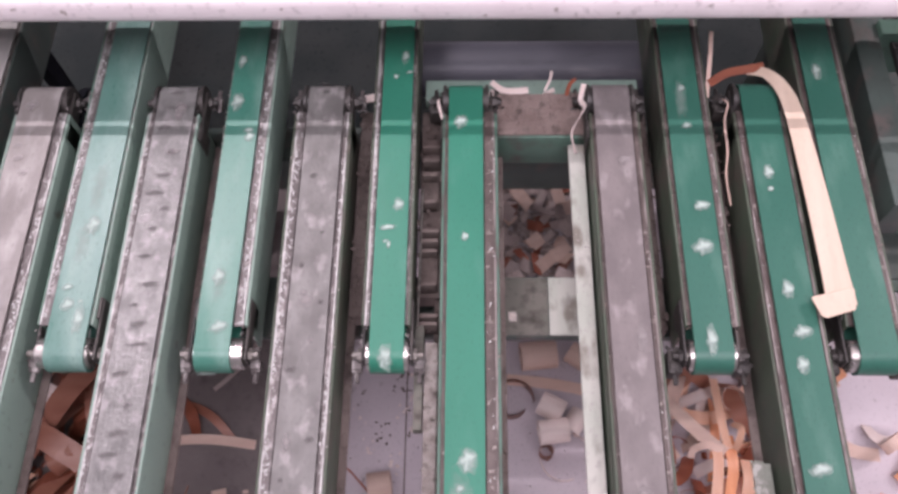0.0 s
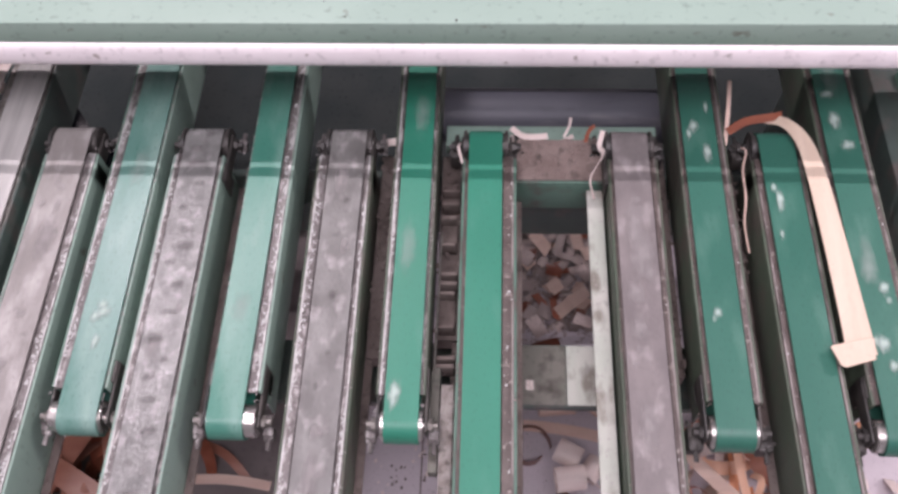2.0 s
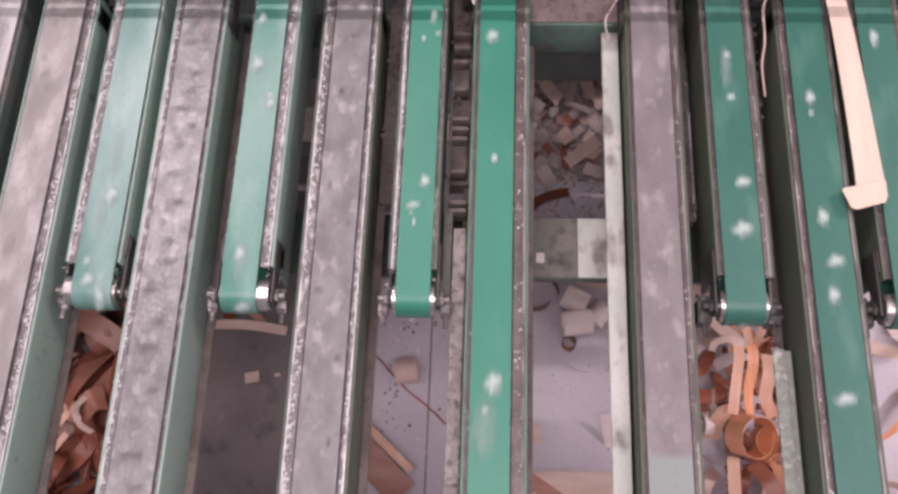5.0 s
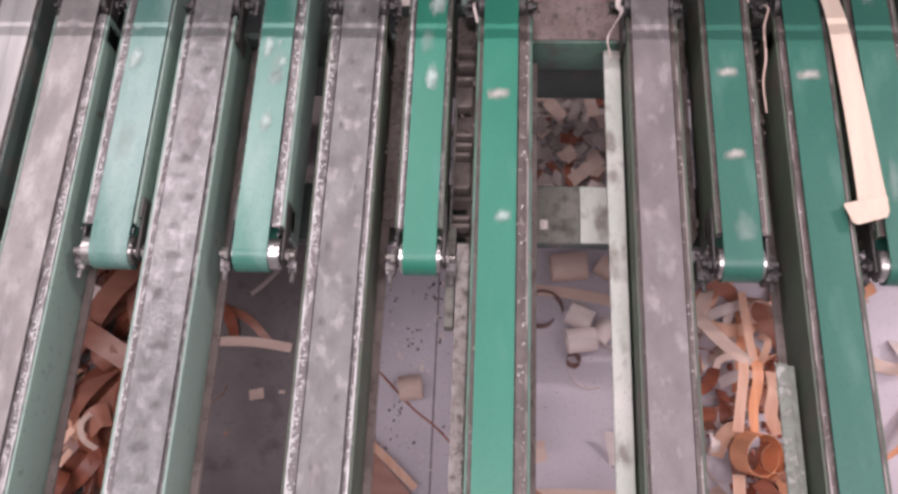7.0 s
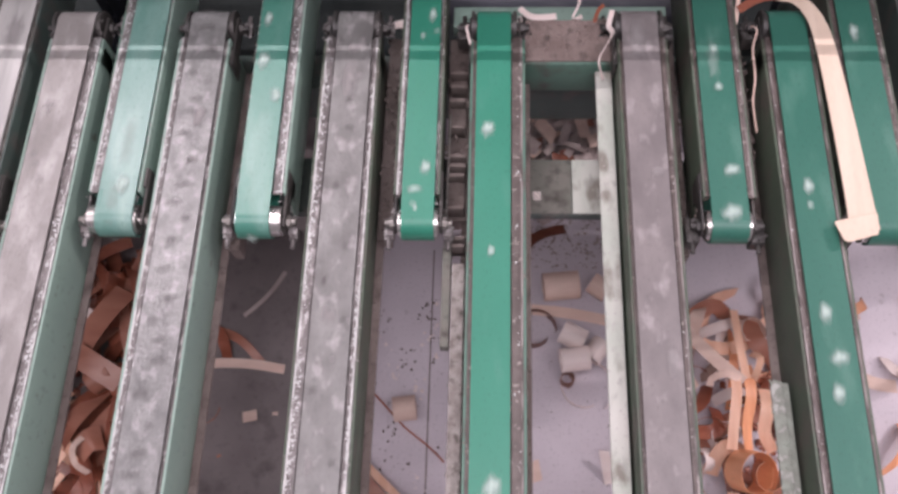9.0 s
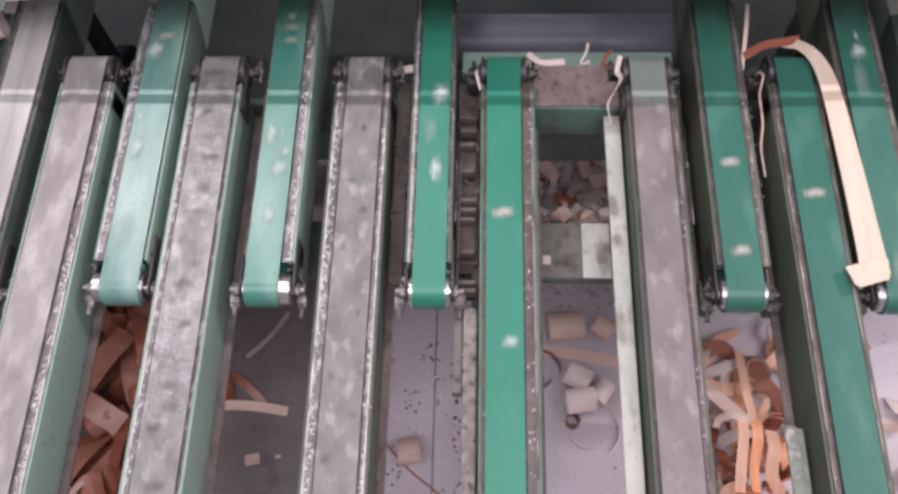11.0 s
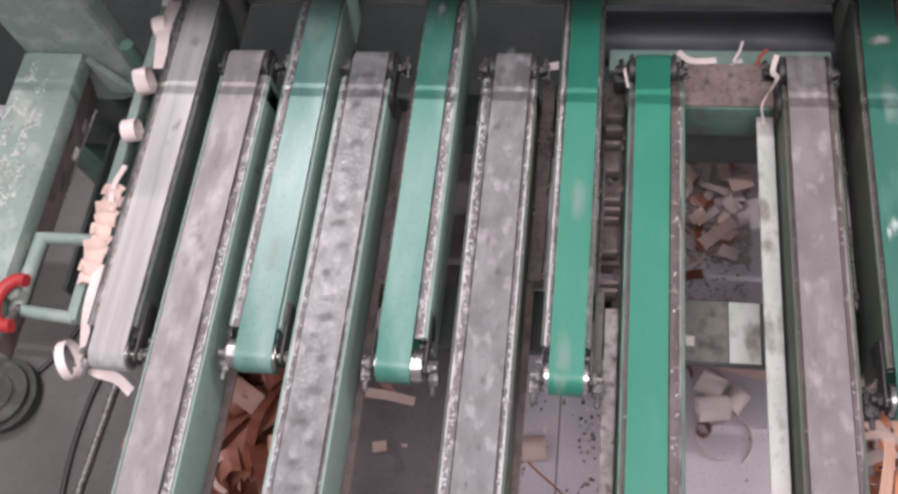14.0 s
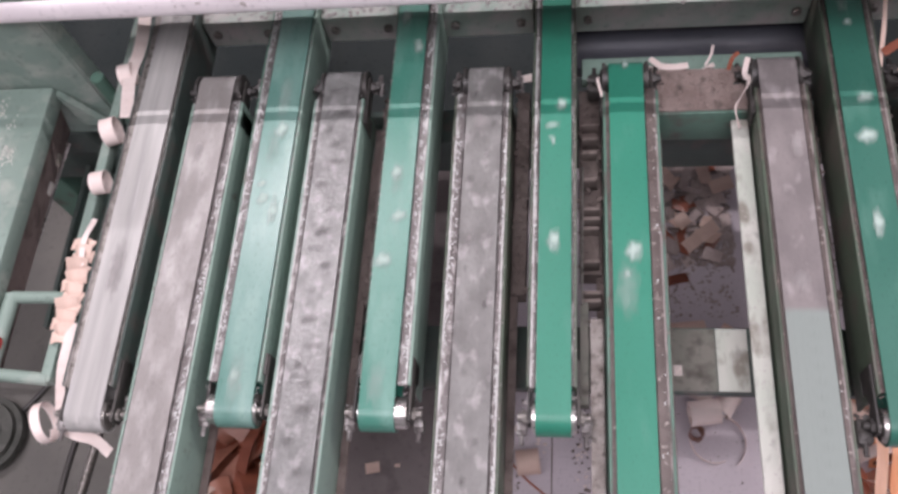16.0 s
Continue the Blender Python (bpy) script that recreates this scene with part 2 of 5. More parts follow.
RAIL_GREY = material("dull_rubbed_steel", (0.30, 0.265, 0.255), (0.21, 0.185, 0.177), 70, 0.5, 0.2, bump=0.5, fine=300, stain=(0.09, 0.075, 0.07), stain_scale=40, stain_at=0.52, stain_soft=0.05, stretch=(1, 0.4, 1))
LEDGE_GREEN = material("green_caked_dust", (0.27, 0.30, 0.255), (0.19, 0.195, 0.17), 60, 0.9, bump=0.9, fine=150, stain=(0.42, 0.42, 0.39), stain_scale=60, stain_at=0.62, stain_soft=0.05)
RED = material("red_plastic", (0.45, 0.03, 0.03), (0.36, 0.03, 0.03), 20, 0.45)
# near-black for the unlit background floor
UNLIT_BLACK = material("unlit_floor_black", (0.030, 0.037, 0.037), (0.042, 0.048, 0.047), 6, 0.85, shine=0.1)
RUBBER_GREY = material("dusty_grey_rubber", (0.062, 0.064, 0.058), (0.085, 0.086, 0.078), 14, 0.8, shine=0.2, stain=(0.13, 0.128, 0.118), stain_scale=26)
RUBBER = material("black_rubber", (0.013, 0.015, 0.019), (0.018, 0.020, 0.025), 30, 0.9, shine=0.08)
PAINT_OLIVE = material("olive_grimy_paint", (0.075, 0.103, 0.072), (0.062, 0.078, 0.056), 9, 0.55, stain=(0.10, 0.086, 0.074), stain_scale=20, stain_at=0.60, stain_soft=0.15)
PAINT_OLIVE2 = material("dusty_olive_paint", (0.13, 0.14, 0.115), (0.17, 0.16, 0.14), 20, 0.8, bump=0.4, stain=(0.07, 0.065, 0.055), stain_scale=40)
PAINT_SIDE = material("sage_green_paint", (0.235, 0.310, 0.268), (0.195, 0.262, 0.226), 6, 0.6, stain=(0.37, 0.40, 0.36), stain_scale=20, stain_at=0.62, stain_soft=0.12)
PAINT_CHIPPED = material("chipped_pale_paint", (0.54, 0.53, 0.49), (0.42, 0.45, 0.395), 14, 0.8, bump=0.6, stain=(0.22, 0.205, 0.175), stain_scale=26, stain_at=0.60, stain_soft=0.05, stretch=(1, 0.5, 1))
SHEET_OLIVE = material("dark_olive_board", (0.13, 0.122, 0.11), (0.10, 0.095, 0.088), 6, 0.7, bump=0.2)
# grey of the unseen hall shell, set by the bounced light it gives
HALL = material("hall_shell_grey", (0.55, 0.55, 0.555), (0.48, 0.48, 0.485), 1.2, 0.9)

# ---- mesh helpers ----


def box(bm, x0, x1, y0, y1, z0, z1, bevel=0.0):
    r = bmesh.ops.create_cube(bm, size=1.0)
    bmesh.ops.transform(bm, verts=r["verts"], matrix=Matrix.Translation(((x0 + x1) / 2, (y0 + y1) / 2, (z0 + z1) / 2)) @ Matrix.Diagonal((x1 - x0, y1 - y0, z1 - z0, 1)))
    if bevel:
        edges = list({e for v in r["verts"] for e in v.link_edges})
        bmesh.ops.bevel(bm, geom=edges, offset=bevel, segments=2, affect="EDGES", profile=0.5)


def rod(bm, a, b, radius, sides=16, bevel=0.0):
    a, b = Vector(a), Vector(b)
    m = Matrix.Translation((a + b) / 2) @ (b - a).to_track_quat("Z", "Y").to_matrix().to_4x4()
    r = bmesh.ops.create_cone(bm, cap_ends=True, segments=sides, radius1=radius, radius2=radius, depth=(b - a).length, matrix=m)
    if bevel:
        caps = [f for f in {f for v in r["verts"] for f in v.link_faces} if len(f.verts) > 4]
        bmesh.ops.bevel(bm, geom=list({e for f in caps for e in f.edges}), offset=bevel, segments=2, affect="EDGES")


def tube(bm, path, radius, sides=12):
    """One round tube swept along a list of points in a level plane."""
    path = [Vector(p) for p in path]
    rings = []
    for i, p in enumerate(path):
        d = (path[min(i + 1, len(path) - 1)] - path[max(i - 1, 0)]).normalized()
        across = d.cross(Vector((0, 0, 1))).normalized()
        rings.append([bm.verts.new(p + radius * (math.cos(a) * across + math.sin(a) * Vector((0, 0, 1)))) for a in (2 * math.pi * k / sides for k in range(sides))])
    for r0, r1 in zip(rings, rings[1:]):
        for k in range(sides):
            bm.faces.new((r0[k], r0[k - sides + 1], r1[k - sides + 1], r1[k]))
    bm.faces.new(rings[0][::-1])
    bm.faces.new(rings[-1])
    bmesh.ops.recalc_face_normals(bm, faces=bm.faces)


def crumbs(bm, count, xr, yr, zr, size, rng, flat=0.5):
    """Small uneven chips scattered in a box."""
    for _ in range(count):
        c = Vector((rng.uniform(*xr), rng.uniform(*yr), rng.uniform(*zr)))
        s = rng.uniform(*size)
        turn = Euler((rng.uniform(-0.5, 0.5), rng.uniform(-0.5, 0.5), rng.uniform(0, 6.3))).to_matrix()
        pts = [Vector((sx * s * rng.uniform(0.5, 1), sy * s * rng.uniform(0.3, 0.9), sz * s * flat * rng.uniform(0.4, 1))) for sx, sy, sz in ((-1, -1, 0), (1, -1, 0), (1, 1, 0), (-1, 1, 0), (0, 0, 1))]
        v = [bm.verts.new(c + turn @ p) for p in pts]
        for a, b in ((0, 1), (1, 2), (2, 3), (3, 0)):
            bm.faces.new((v[a], v[b], v[4]))
        bm.faces.new((v[3], v[2], v[1], v[0]))


def finish(bm, name, mat, smooth=False):
    me = bpy.data.meshes.new(name)
    bm.to_mesh(me)
    bm.free()
    me.materials.append(mat)
    if smooth:
        me.polygons.foreach_set("use_smooth", [True] * len(me.polygons))
        me.set_sharp_from_angle(angle=radians(40))
    return me


def part(name, bm, mat, parent, label="", smooth=True, kind=""):
    ob = new(name, finish(bm, name, mat, smooth))
    ob.parent = parent
    return tagged(ob, label, kind=kind)


def thing(name, bm, mat, label, category, m=None, group="", kind="", smooth=True):
    ob = new(name, finish(bm, name, mat, smooth))
    if m is not None:
        ob.matrix_world = m
    return tagged(ob, label, category, group, kind)


def holder(name, x, y, z, label, category, group=""):
    ob = new(name)
    ob.empty_display_size = 0.05
    ob.location = (x, y, z)
    return tagged(ob, label, category, group)


# ---- the large structure ----
bm = bmesh.new()
box(bm, -7, 7, -6, 8, -0.2, 0.0)
thing("floor", bm, CONCRETE, "grey dusty concrete workshop floor with dark stains", "floor", kind="structure", smooth=False)
# walls and ceiling out of view, added to close the hall and bounce light
for name, dims in (("wall_north", (-7, 7, 8, 8.2, 0, 5.4)), ("wall_south", (-7, 7, -6.2, -6, 0, 5.4)), ("wall_east", (7, 7.2, -6.2, 8.2, 0, 5.4)), ("wall_west", (-7.2, -7, -6.2, 8.2, 0, 5.4))):
    bm = bmesh.new()
    box(bm, *dims)
    thing(name, bm, HALL, "plain grey unseen hall wall, added to bounce light", "wall", kind="structure", smooth=False)
bm = bmesh.new()
box(bm, -7.2, 7.2, -6.2, 8.2, 5.4, 5.6)
thing("ceiling", bm, HALL, "plain grey unseen hall ceiling, added to bounce light", "ceiling", kind="structure", smooth=False)

# dark sheet added where the floor below the left conveyors lies in shade
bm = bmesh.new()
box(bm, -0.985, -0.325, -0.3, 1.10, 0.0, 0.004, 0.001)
thing("floor_sheet", bm, SHADE_BROWN, "dark brown sheet added for the shade on the floor below the left conveyors", "sheet")
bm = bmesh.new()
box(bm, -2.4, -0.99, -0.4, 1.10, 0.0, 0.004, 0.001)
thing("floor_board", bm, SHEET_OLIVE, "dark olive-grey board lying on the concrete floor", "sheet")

# ---- belt conveyors ----
R = 0.025
RNG = random.Random(5)


def stadium(ya, yb, radius, steps=14):
    """Outline of a belt round two rollers, from the near end's underside round to the far end."""
    pts = []
    for i in range(steps + 1):
        a = -math.pi / 2 - math.pi * i / steps
        pts.append((ya + radius * math.cos(a), -R + radius * math.sin(a)))
    for i in range(steps + 1):
        a = math.pi / 2 - math.pi * i / steps
        pts.append((yb + radius * math.cos(a), -R + radius * math.sin(a)))
    return pts


def belt_mesh(bm, width, ya, yb):
    outer, inner = stadium(ya, yb, R), stadium(ya, yb, R - 0.003)
    w, k = width / 2, len(outer)
    rows = []
    for x, prof, dz in ((-w, outer, 0), (w, outer, 0), (w, inner, 0), (-w, inner, 0)):
        rows.append([bm.verts.new((x, y, z)) for y, z in prof])
    for i in range(k):
        j = (i + 1) % k
        for a in range(4):
            b = (a + 1) % 4
            bm.faces.new((rows[a][i], rows[b][i], rows[b][j], rows[a][j]))
    bmesh.ops.recalc_face_normals(bm, faces=bm.faces)


def loop_pose(u, ya, yb, x, z=0.0006):
    """Pose of a mark that lies u metres along its belt, counted from the far end of the upper run."""
    d = yb - ya
    arc = math.pi * (R + 0.0006)
    u %= 2 * d + 2 * arc
    if u < d:
        return pose(x, yb - u, z)
    u -= d
    if u < arc:
        a = u / arc * 180
        c = pose(0, ya, -R, a) @ pose(0, 0, R + z)
        return pose(x, 0, 0) @ c
    u -= arc
    if u < d:
        return pose(x, ya + u, -2 * R - z, 180)
    a = 180 + (u - d) / arc * 180
    return pose(x, 0, 0) @ pose(0, yb, -R, a) @ pose(0, 0, R + z)


def mark_mesh(bm, sx, sy, rng, ragged=0.35):
    """A thin flat smear with an uneven outline."""
    k = 18
    ring = []
    for i in range(k):
        a = 2 * math.pi * i / k
        r = 1 + rng.uniform(-ragged, ragged)
        c, s = math.cos(a), math.sin(a)
        p = 0.6
        ring.append((sx / 2 * r * math.copysign(abs(c) ** p, c), sy / 2 * r * math.copysign(abs(s) ** p, s)))
    if ragged == 0:
        ring = [(-sx / 2, -sy / 2), (sx / 2, -sy / 2), (sx / 2, sy / 2), (-sx / 2, sy / 2)]
        k = 4
    top = [bm.verts.new((x, y, 0.0003)) for x, y in ring]
    low = [bm.verts.new((x, y, 0.0001)) for x, y in ring]
    bm.faces.new(top)
    for i in range(k if ragged else 0):
        j = (i + 1) % k
        bm.faces.new((low[i], low[j], top[j], top[i]))


MARKS = []      # mark, near roller, far roller, x, distance along the loop at 0 s
SLIDERS = []    # things that slide with the carriage, with their place


def hex_bolt(bm, x, y, z, out):
    rod(bm, (x, y, z), (x + out * 0.006, y, z), 0.009, 6, 0.001)
    rod(bm, (x + out * 0.006, y, z), (x + out * 0.013, y, z), 0.005, 10)


def conveyor(xc, left, right, ya, yb, belt_mat, label, width=0.050, sliding=False, marks=(), smear=CHALK, body=PAINT, rail=STEEL_DIRTY, group="near belt conveyors", litter=110, ends=(0.0075, 0.0075), lit_plate=None):
    """One narrow belt conveyor: belt round two rollers on a steel channel; ya, yb: its near and far roller."""
    top = holder("belt_conveyor", xc, 0, TOP, label, "conveyor", group)
    rng = random.Random(int(1000 * (xc + 2)))
    w = width / 2
    bm = bmesh.new()
    belt_mesh(bm, width, ya, yb)
    belt = part("belt", bm, belt_mat, top)
    # the slider bed under the belt
    bm = bmesh.new()
    box(bm, -left + 0.004, right - 0.004, ya + 0.036, yb - 0.036, -0.012, -0.0065)
    part("slider_bed", bm, rail, top, "grimy steel slider bed", smooth=False)
    for side, x in ((-1, -left), (1, right)):
        x0, x1 = (x, x + 0.004) if side < 0 else (x - 0.004, x)
        bm = bmesh.new()
        box(bm, x0, x1, ya + 0.034, yb - 0.034, -0.095, -0.0045, 0.0012)
        # a right plate can take the lit tone of the paint as its colour
        part("side_plate", bm, lit_plate if side > 0 and lit_plate else body, top)
        if not sliding:
            # turned-out lower edge, dark brown and strewn with crumbs
            bm = bmesh.new()
            f0, f1 = (x - 0.011, x + 0.003) if side < 0 else (x - 0.003, x + 0.011)
            box(bm, f0, f1, ya + 0.036, yb - 0.036, -0.099, -0.0955)
            crumbs(bm, 150, (f0 + 0.002, f1 - 0.001), (max(ya, 0.02) + 0.04, yb - 0.04), (-0.0955, -0.0945), (0.001, 0.0045), rng, 0.7)
            part("lower_flange", bm, RUST, top, "dark brown turned-out lower edge with crumbs", smooth=False)
        # wear strip beside the belt, with an uneven crust
        bm = bmesh.new()
        a, b = (x1, -w - 0.002) if side < 0 else (w + 0.002, x0)
        if b - a > 0.004:
            box(bm, a, b, ya + 0.032, yb - 0.032, -0.0065, -0.0035, 0.0008)
            strip = part("wear_strip", bm, rail, top, "scuffed steel wear strip")
            # rubbed outer edge and flakes of dried glue
            bm = bmesh.new()
            edge = a + 0.0016 if side < 0 else b - 0.0016
            box(bm, edge - 0.0011, edge + 0.0011, ya + 0.034, yb - 0.034, -0.0040, -0.0029)
            part("worn_edge", bm, RUBBED if rail is STEEL_DIRTY else RAIL_GREY, strip, "rubbed bright edge")
            if b - a > 0.006 and rail is not STEEL_WORN:
                # granules of dried glue in uneven drifts, thickest along the outer edge
                bm = bmesh.new()
                drifts = [(rng.uniform(ya + 0.05, yb - 0.05), rng.uniform(0.01, 0.06)) for _ in range(16)]
                k = (b - a) / 0.012 * (1.0 if rail is STEEL_DIRTY else 0.07)
                for _ in range(int(620 * k)):
                    if rng.random() < 0.7:
                        centre, reach = rng.choice(drifts)
                        yy = rng.gauss(centre, reach)
                    else:
                        yy = rng.uniform(ya + 0.04, yb - 0.04)
                    yy = min(max(yy, ya + 0.036), yb - 0.036)
                    u = rng.betavariate(1.3, 2.2)
                    xx = a + 0.001 + (b - a - 0.002) * (u if side < 0 else 1 - u)
                    g = rng.choice((0.0004, 0.0006, 0.0006, 0.0009, 0.0013))
                    low = [bm.verts.new((xx + g * p * rng.uniform(0.7, 1.2), yy + 1.5 * g * q * rng.uniform(0.7, 1.3), -0.0036)) for p, q in ((-1, -1), (1, -1), (1, 1), (-1, 1))]
                    tip = bm.verts.new((xx + g * rng.uniform(-0.4, 0.4), yy, -0.0035 + g * rng.uniform(0.6, 1.3)))
                    for i in range(4):
                        bm.faces.new((low[i], low[i - 3], tip))
                part("dried_glue", bm, GRANULE, strip, "glassy granules of dried glue", smooth=False, kind="stuff")
        # fork arms at both ends hold the roller's axle
        for y, way in ((ya, -1), (yb, 1)):
            over = ends[0] if side < 0 else ends[1]
            arm = max(min(max(w + 0.009, abs(x) - 0.004), w + 0.013), w + over + 0.003)
            bm = bmesh.new()
            box(bm, side * arm - 0.002, side * arm + 0.002, min(y + way * 0.012, y - way * 0.075), max(y + way * 0.012, y - way * 0.075), -0.040, -0.013, 0.002)
            box(bm, min(side * arm, x), max(side * arm, x), min(y - way * 0.045, y - way * 0.075), max(y - way * 0.045, y - way * 0.075), -0.060, -0.009, 0.001)
            if way > 0:
                rod(bm, (side * (w + 0.004), y, -R), (side * (w + 0.009), y, -R), R + 0.001, 28, 0.001)
            fork = part("fork_arm", bm, IRON_DARK, top, "dark steel roller fork")
            bm = bmesh.new()
            hex_bolt(bm, side * (arm + 0.002), y, -0.026, side)
            part("axle_bolt", bm, STEEL_WORN if way < 0 and rail is not RAIL_BROWN else IRON_DARK, fork, "steel axle bolt")
            bm = bmesh.new()
            bx = side * (arm + 0.010)
            box(bm, bx - 0.007, bx + 0.007, y + way * 0.010 - 0.006, y + way * 0.010 + 0.006, -0.052, -0.034, 0.002)
            rod(bm, (bx, y + way * 0.014, -0.043), (bx, y + way * 0.034, -0.043), 0.0035, 8)
            rod(bm, (bx, y + way * 0.014, -0.043), (bx, y + way * 0.021, -0.043), 0.0075, 6, 0.001)
            if rail is RAIL_BROWN:
                box(bm, bx - 0.010, bx + 0.010, y + way * 0.004 - 0.016, y + way * 0.004 + 0.016, -0.066, -0.036, 0.004)
                crumbs(bm, 14, (bx - 0.009, bx + 0.009), (y - 0.014, y + 0.016), (-0.038, -0.034), (0.002, 0.006), rng, 0.8)
            else:
                crumbs(bm, 12, (bx - 0.008, bx + 0.008), (y - 0.010, y + 0.012), (-0.037, -0.032), (0.001, 0.004), rng, 0.8)
            part("tension_bolt", bm, IRON_DARK if rail is RAIL_BROWN else STEEL_DIRTY, fork, "greasy black belt tension bolt" if rail is RAIL_BROWN else "crusted steel belt tension bolt")
    for y in (ya, yb):
        bm = bmesh.new()
        rod(bm, (-w - ends[0], y, -R), (w + ends[1], y, -R), R - 0.0035, 28, 0.0015)
        rod(bm, (-w - ends[0] - 0.005, y, -R), (w + ends[1] + 0.005, y, -R), 0.006, 12)
        part("roller", bm, STEEL if y == ya else IRON_DARK, top, "bright steel end roller" if y == ya else "dull dark end roller")
    # crumbs of glue and wood on the strips
    bm = bmesh.new()
    crumbs(bm, litter, (-left + 0.001, -w - 0.002), (max(ya, 0.1), min(yb, 1.0)), (-0.0038, -0.003), (0.0005, 0.0016), rng)
    crumbs(bm, litter, (w + 0.002, right - 0.001), (max(ya, 0.1), min(yb, 1.0)), (-0.0038, -0.003), (0.0005, 0.0016), rng)
    crumbs(bm, 16, (-left - 0.006, -w - 0.004), (ya - 0.006, ya + 0.03), (-0.040, -0.034), (0.001, 0.0035), rng, 1.0)
    crumbs(bm, 16, (w + 0.004, right + 0.006), (ya - 0.006, ya + 0.03), (-0.040, -0.034), (0.001, 0.0035), rng, 1.0)
    part("debris", bm, DUST if rail is RAIL_BROWN else SMEAR_GREY, top, "crumbs of glue and wood dust", smooth=False, kind="stuff")
    for at, sx, sy, mx, mat in marks:
        bm = bmesh.new()
        mark_mesh(bm, sx, sy, rng, 0 if mat is PATCH else 0.35)
        mk = part("belt_smear", bm, mat or smear, belt, "greenish repair on the belt" if mat is PATCH else "chalky smear on the belt")
        MARKS.append((mk, ya, yb, mx, at))
    if sliding:
        SLIDERS.append((top, xc, 0.0, TOP))
    return top


def spread(rng, ys, size=(0.012, 0.030), mats=(None,), extra=5):
    """Marks where (y at 0 s, x, width, length) is given, and some more along the belt."""
    out = [(y, sx, sy, x, m) for y, x, sx, sy, m in ys]
    for _ in range(extra):
        at, x = rng.uniform(0, LOOP), rng.uniform(-0.013, 0.013)
        for i in range(rng.choice((1, 1, 2, 3))):
            k = 1.0 if i == 0 else rng.uniform(0.3, 0.7)
            out.append((at + i * rng.uniform(-0.03, 0.03), k * rng.uniform(*size), k * rng.uniform(size[0] * 0.7, size[1] * 1.5), max(-0.016, min(0.016, x + i * rng.uniform(-0.012, 0.012))), rng.choice(mats)))
    for _ in range(extra // 2):
        out.append((rng.uniform(0, LOOP), rng.uniform(0.018, 0.040), rng.uniform(0.05, 0.10), rng.uniform(-0.006, 0.006), FAINT if mats[0] is None else mats[0]))
    return out


NEAR_A, NEAR_B = 0.797 - 0.9965, 0.797


def along(y0, yb=NEAR_B):
    """Distance along the loop at 0 s of a mark that a belt at full speed from the start would show at y0 then."""
    return (yb - y0 + LAG) % LOOP


def at_start(y0, yb=NEAR_B):
    """Distance along the loop of a mark that lies at y0 at 0 s."""
    return (yb - y0) % LOOP


centre_marks = spread(RNG, [(along(0.241), 0.0, 0.044, 0.017, CHALK_PINK), (at_start(0.252), 0.004, 0.026, 0.032, None), (at_start(0.745), -0.008, 0.022, 0.024, None), (at_start(0.215), -0.006, 0.012, 0.012, None)], extra=2)
conveyor(0.029, 0.034, 0.046, NEAR_A, NEAR_B, BELT_GREEN, "narrow belt conveyor with a clean green belt on green steel", rail=RAIL_BROWN, litter=30, marks=centre_marks)
right_green = spread(RNG, [(along(0.655 + SPEED * 7.0), 0.0, 0.040, 0.014, CHALK_PINK), (at_start(0.417), 0.004, 0.026, 0.018, None), (at_start(0.372), -0.004, 0.022, 0.026, None), (at_start(0.475), -0.006, 0.018, 0.03, None), (at_start(0.24), -0.004, 0.03, 0.02, None)], extra=3)
conveyor(0.462, 0.040, 0.036, NEAR_A, NEAR_B, BELT_DIM, "narrow belt conveyor with a dusty green belt on olive steel", width=0.052, body=PAINT_OLIVE, rail=RAIL_BROWN, litter=30, marks=right_green)
greys = (SMEAR_PALE,)
conveyor(0.245, 0.034, 0.040, NEAR_A, NEAR_B, BELT_GREY, "narrow belt conveyor with a pale grey fabric belt", width=0.053, body=PAINT_OLIVE, rail=RAIL_BROWN, litter=30, smear=SMEAR_PALE, marks=spread(RNG, [], (0.014, 0.030), greys, 9) + [(along(0.43 + 0.02 * i), 0.0525, 0.0216, 0.0, PATCH) for i in range(17)])
conveyor(-0.180, 0.046, 0.040, NEAR_A, NEAR_B, BELT_ASH, "narrow belt conveyor with a grimy grey fabric belt", width=0.053, body=PAINT_OLIVE, smear=SMEAR_PALE, marks=spread(RNG, [(0.072 * i + 0.02 * math.sin(4.7 * i), 0.016 * math.sin(2.9 * i), 0.012 + 0.005 * math.sin(1.3 * i), 0.010 + 0.004 * math.sin(3.7 * i), SMEAR_DARK) for i in range(29)], (0.012, 0.026), greys, 7))
conveyor(-0.405, 0.043, 0.036, NEAR_A, NEAR_B, BELT_MOTTLED, "narrow belt conveyor with a mottled shiny grey belt", width=0.056, smear=SMEAR_PALE, body=PAINT_PALE_LIT, marks=spread(RNG, [(0.034 * i + 0.008 * math.sin(5.1 * i), 0.010 * math.sin(2.3 * i), 0.027 + 0.011 * math.sin(1.7 * i), 0.010 + 0.004 * math.sin(3.1 * i), SMEAR_DARK) for i in range(63)], (0.012, 0.026), greys, 5))
conveyor(-0.613, 0.037, 0.048, NEAR_A, NEAR_B, BELT_PINK, "narrow belt conveyor with a pinkish grey fabric belt", width=0.058, smear=SMEAR_PALE, body=PAINT_PALE_LIT, marks=spread(RNG, [], (0.012, 0.026), greys, 8))

FAR_A, FAR_B = 0.393, 0.393 + 0.9965
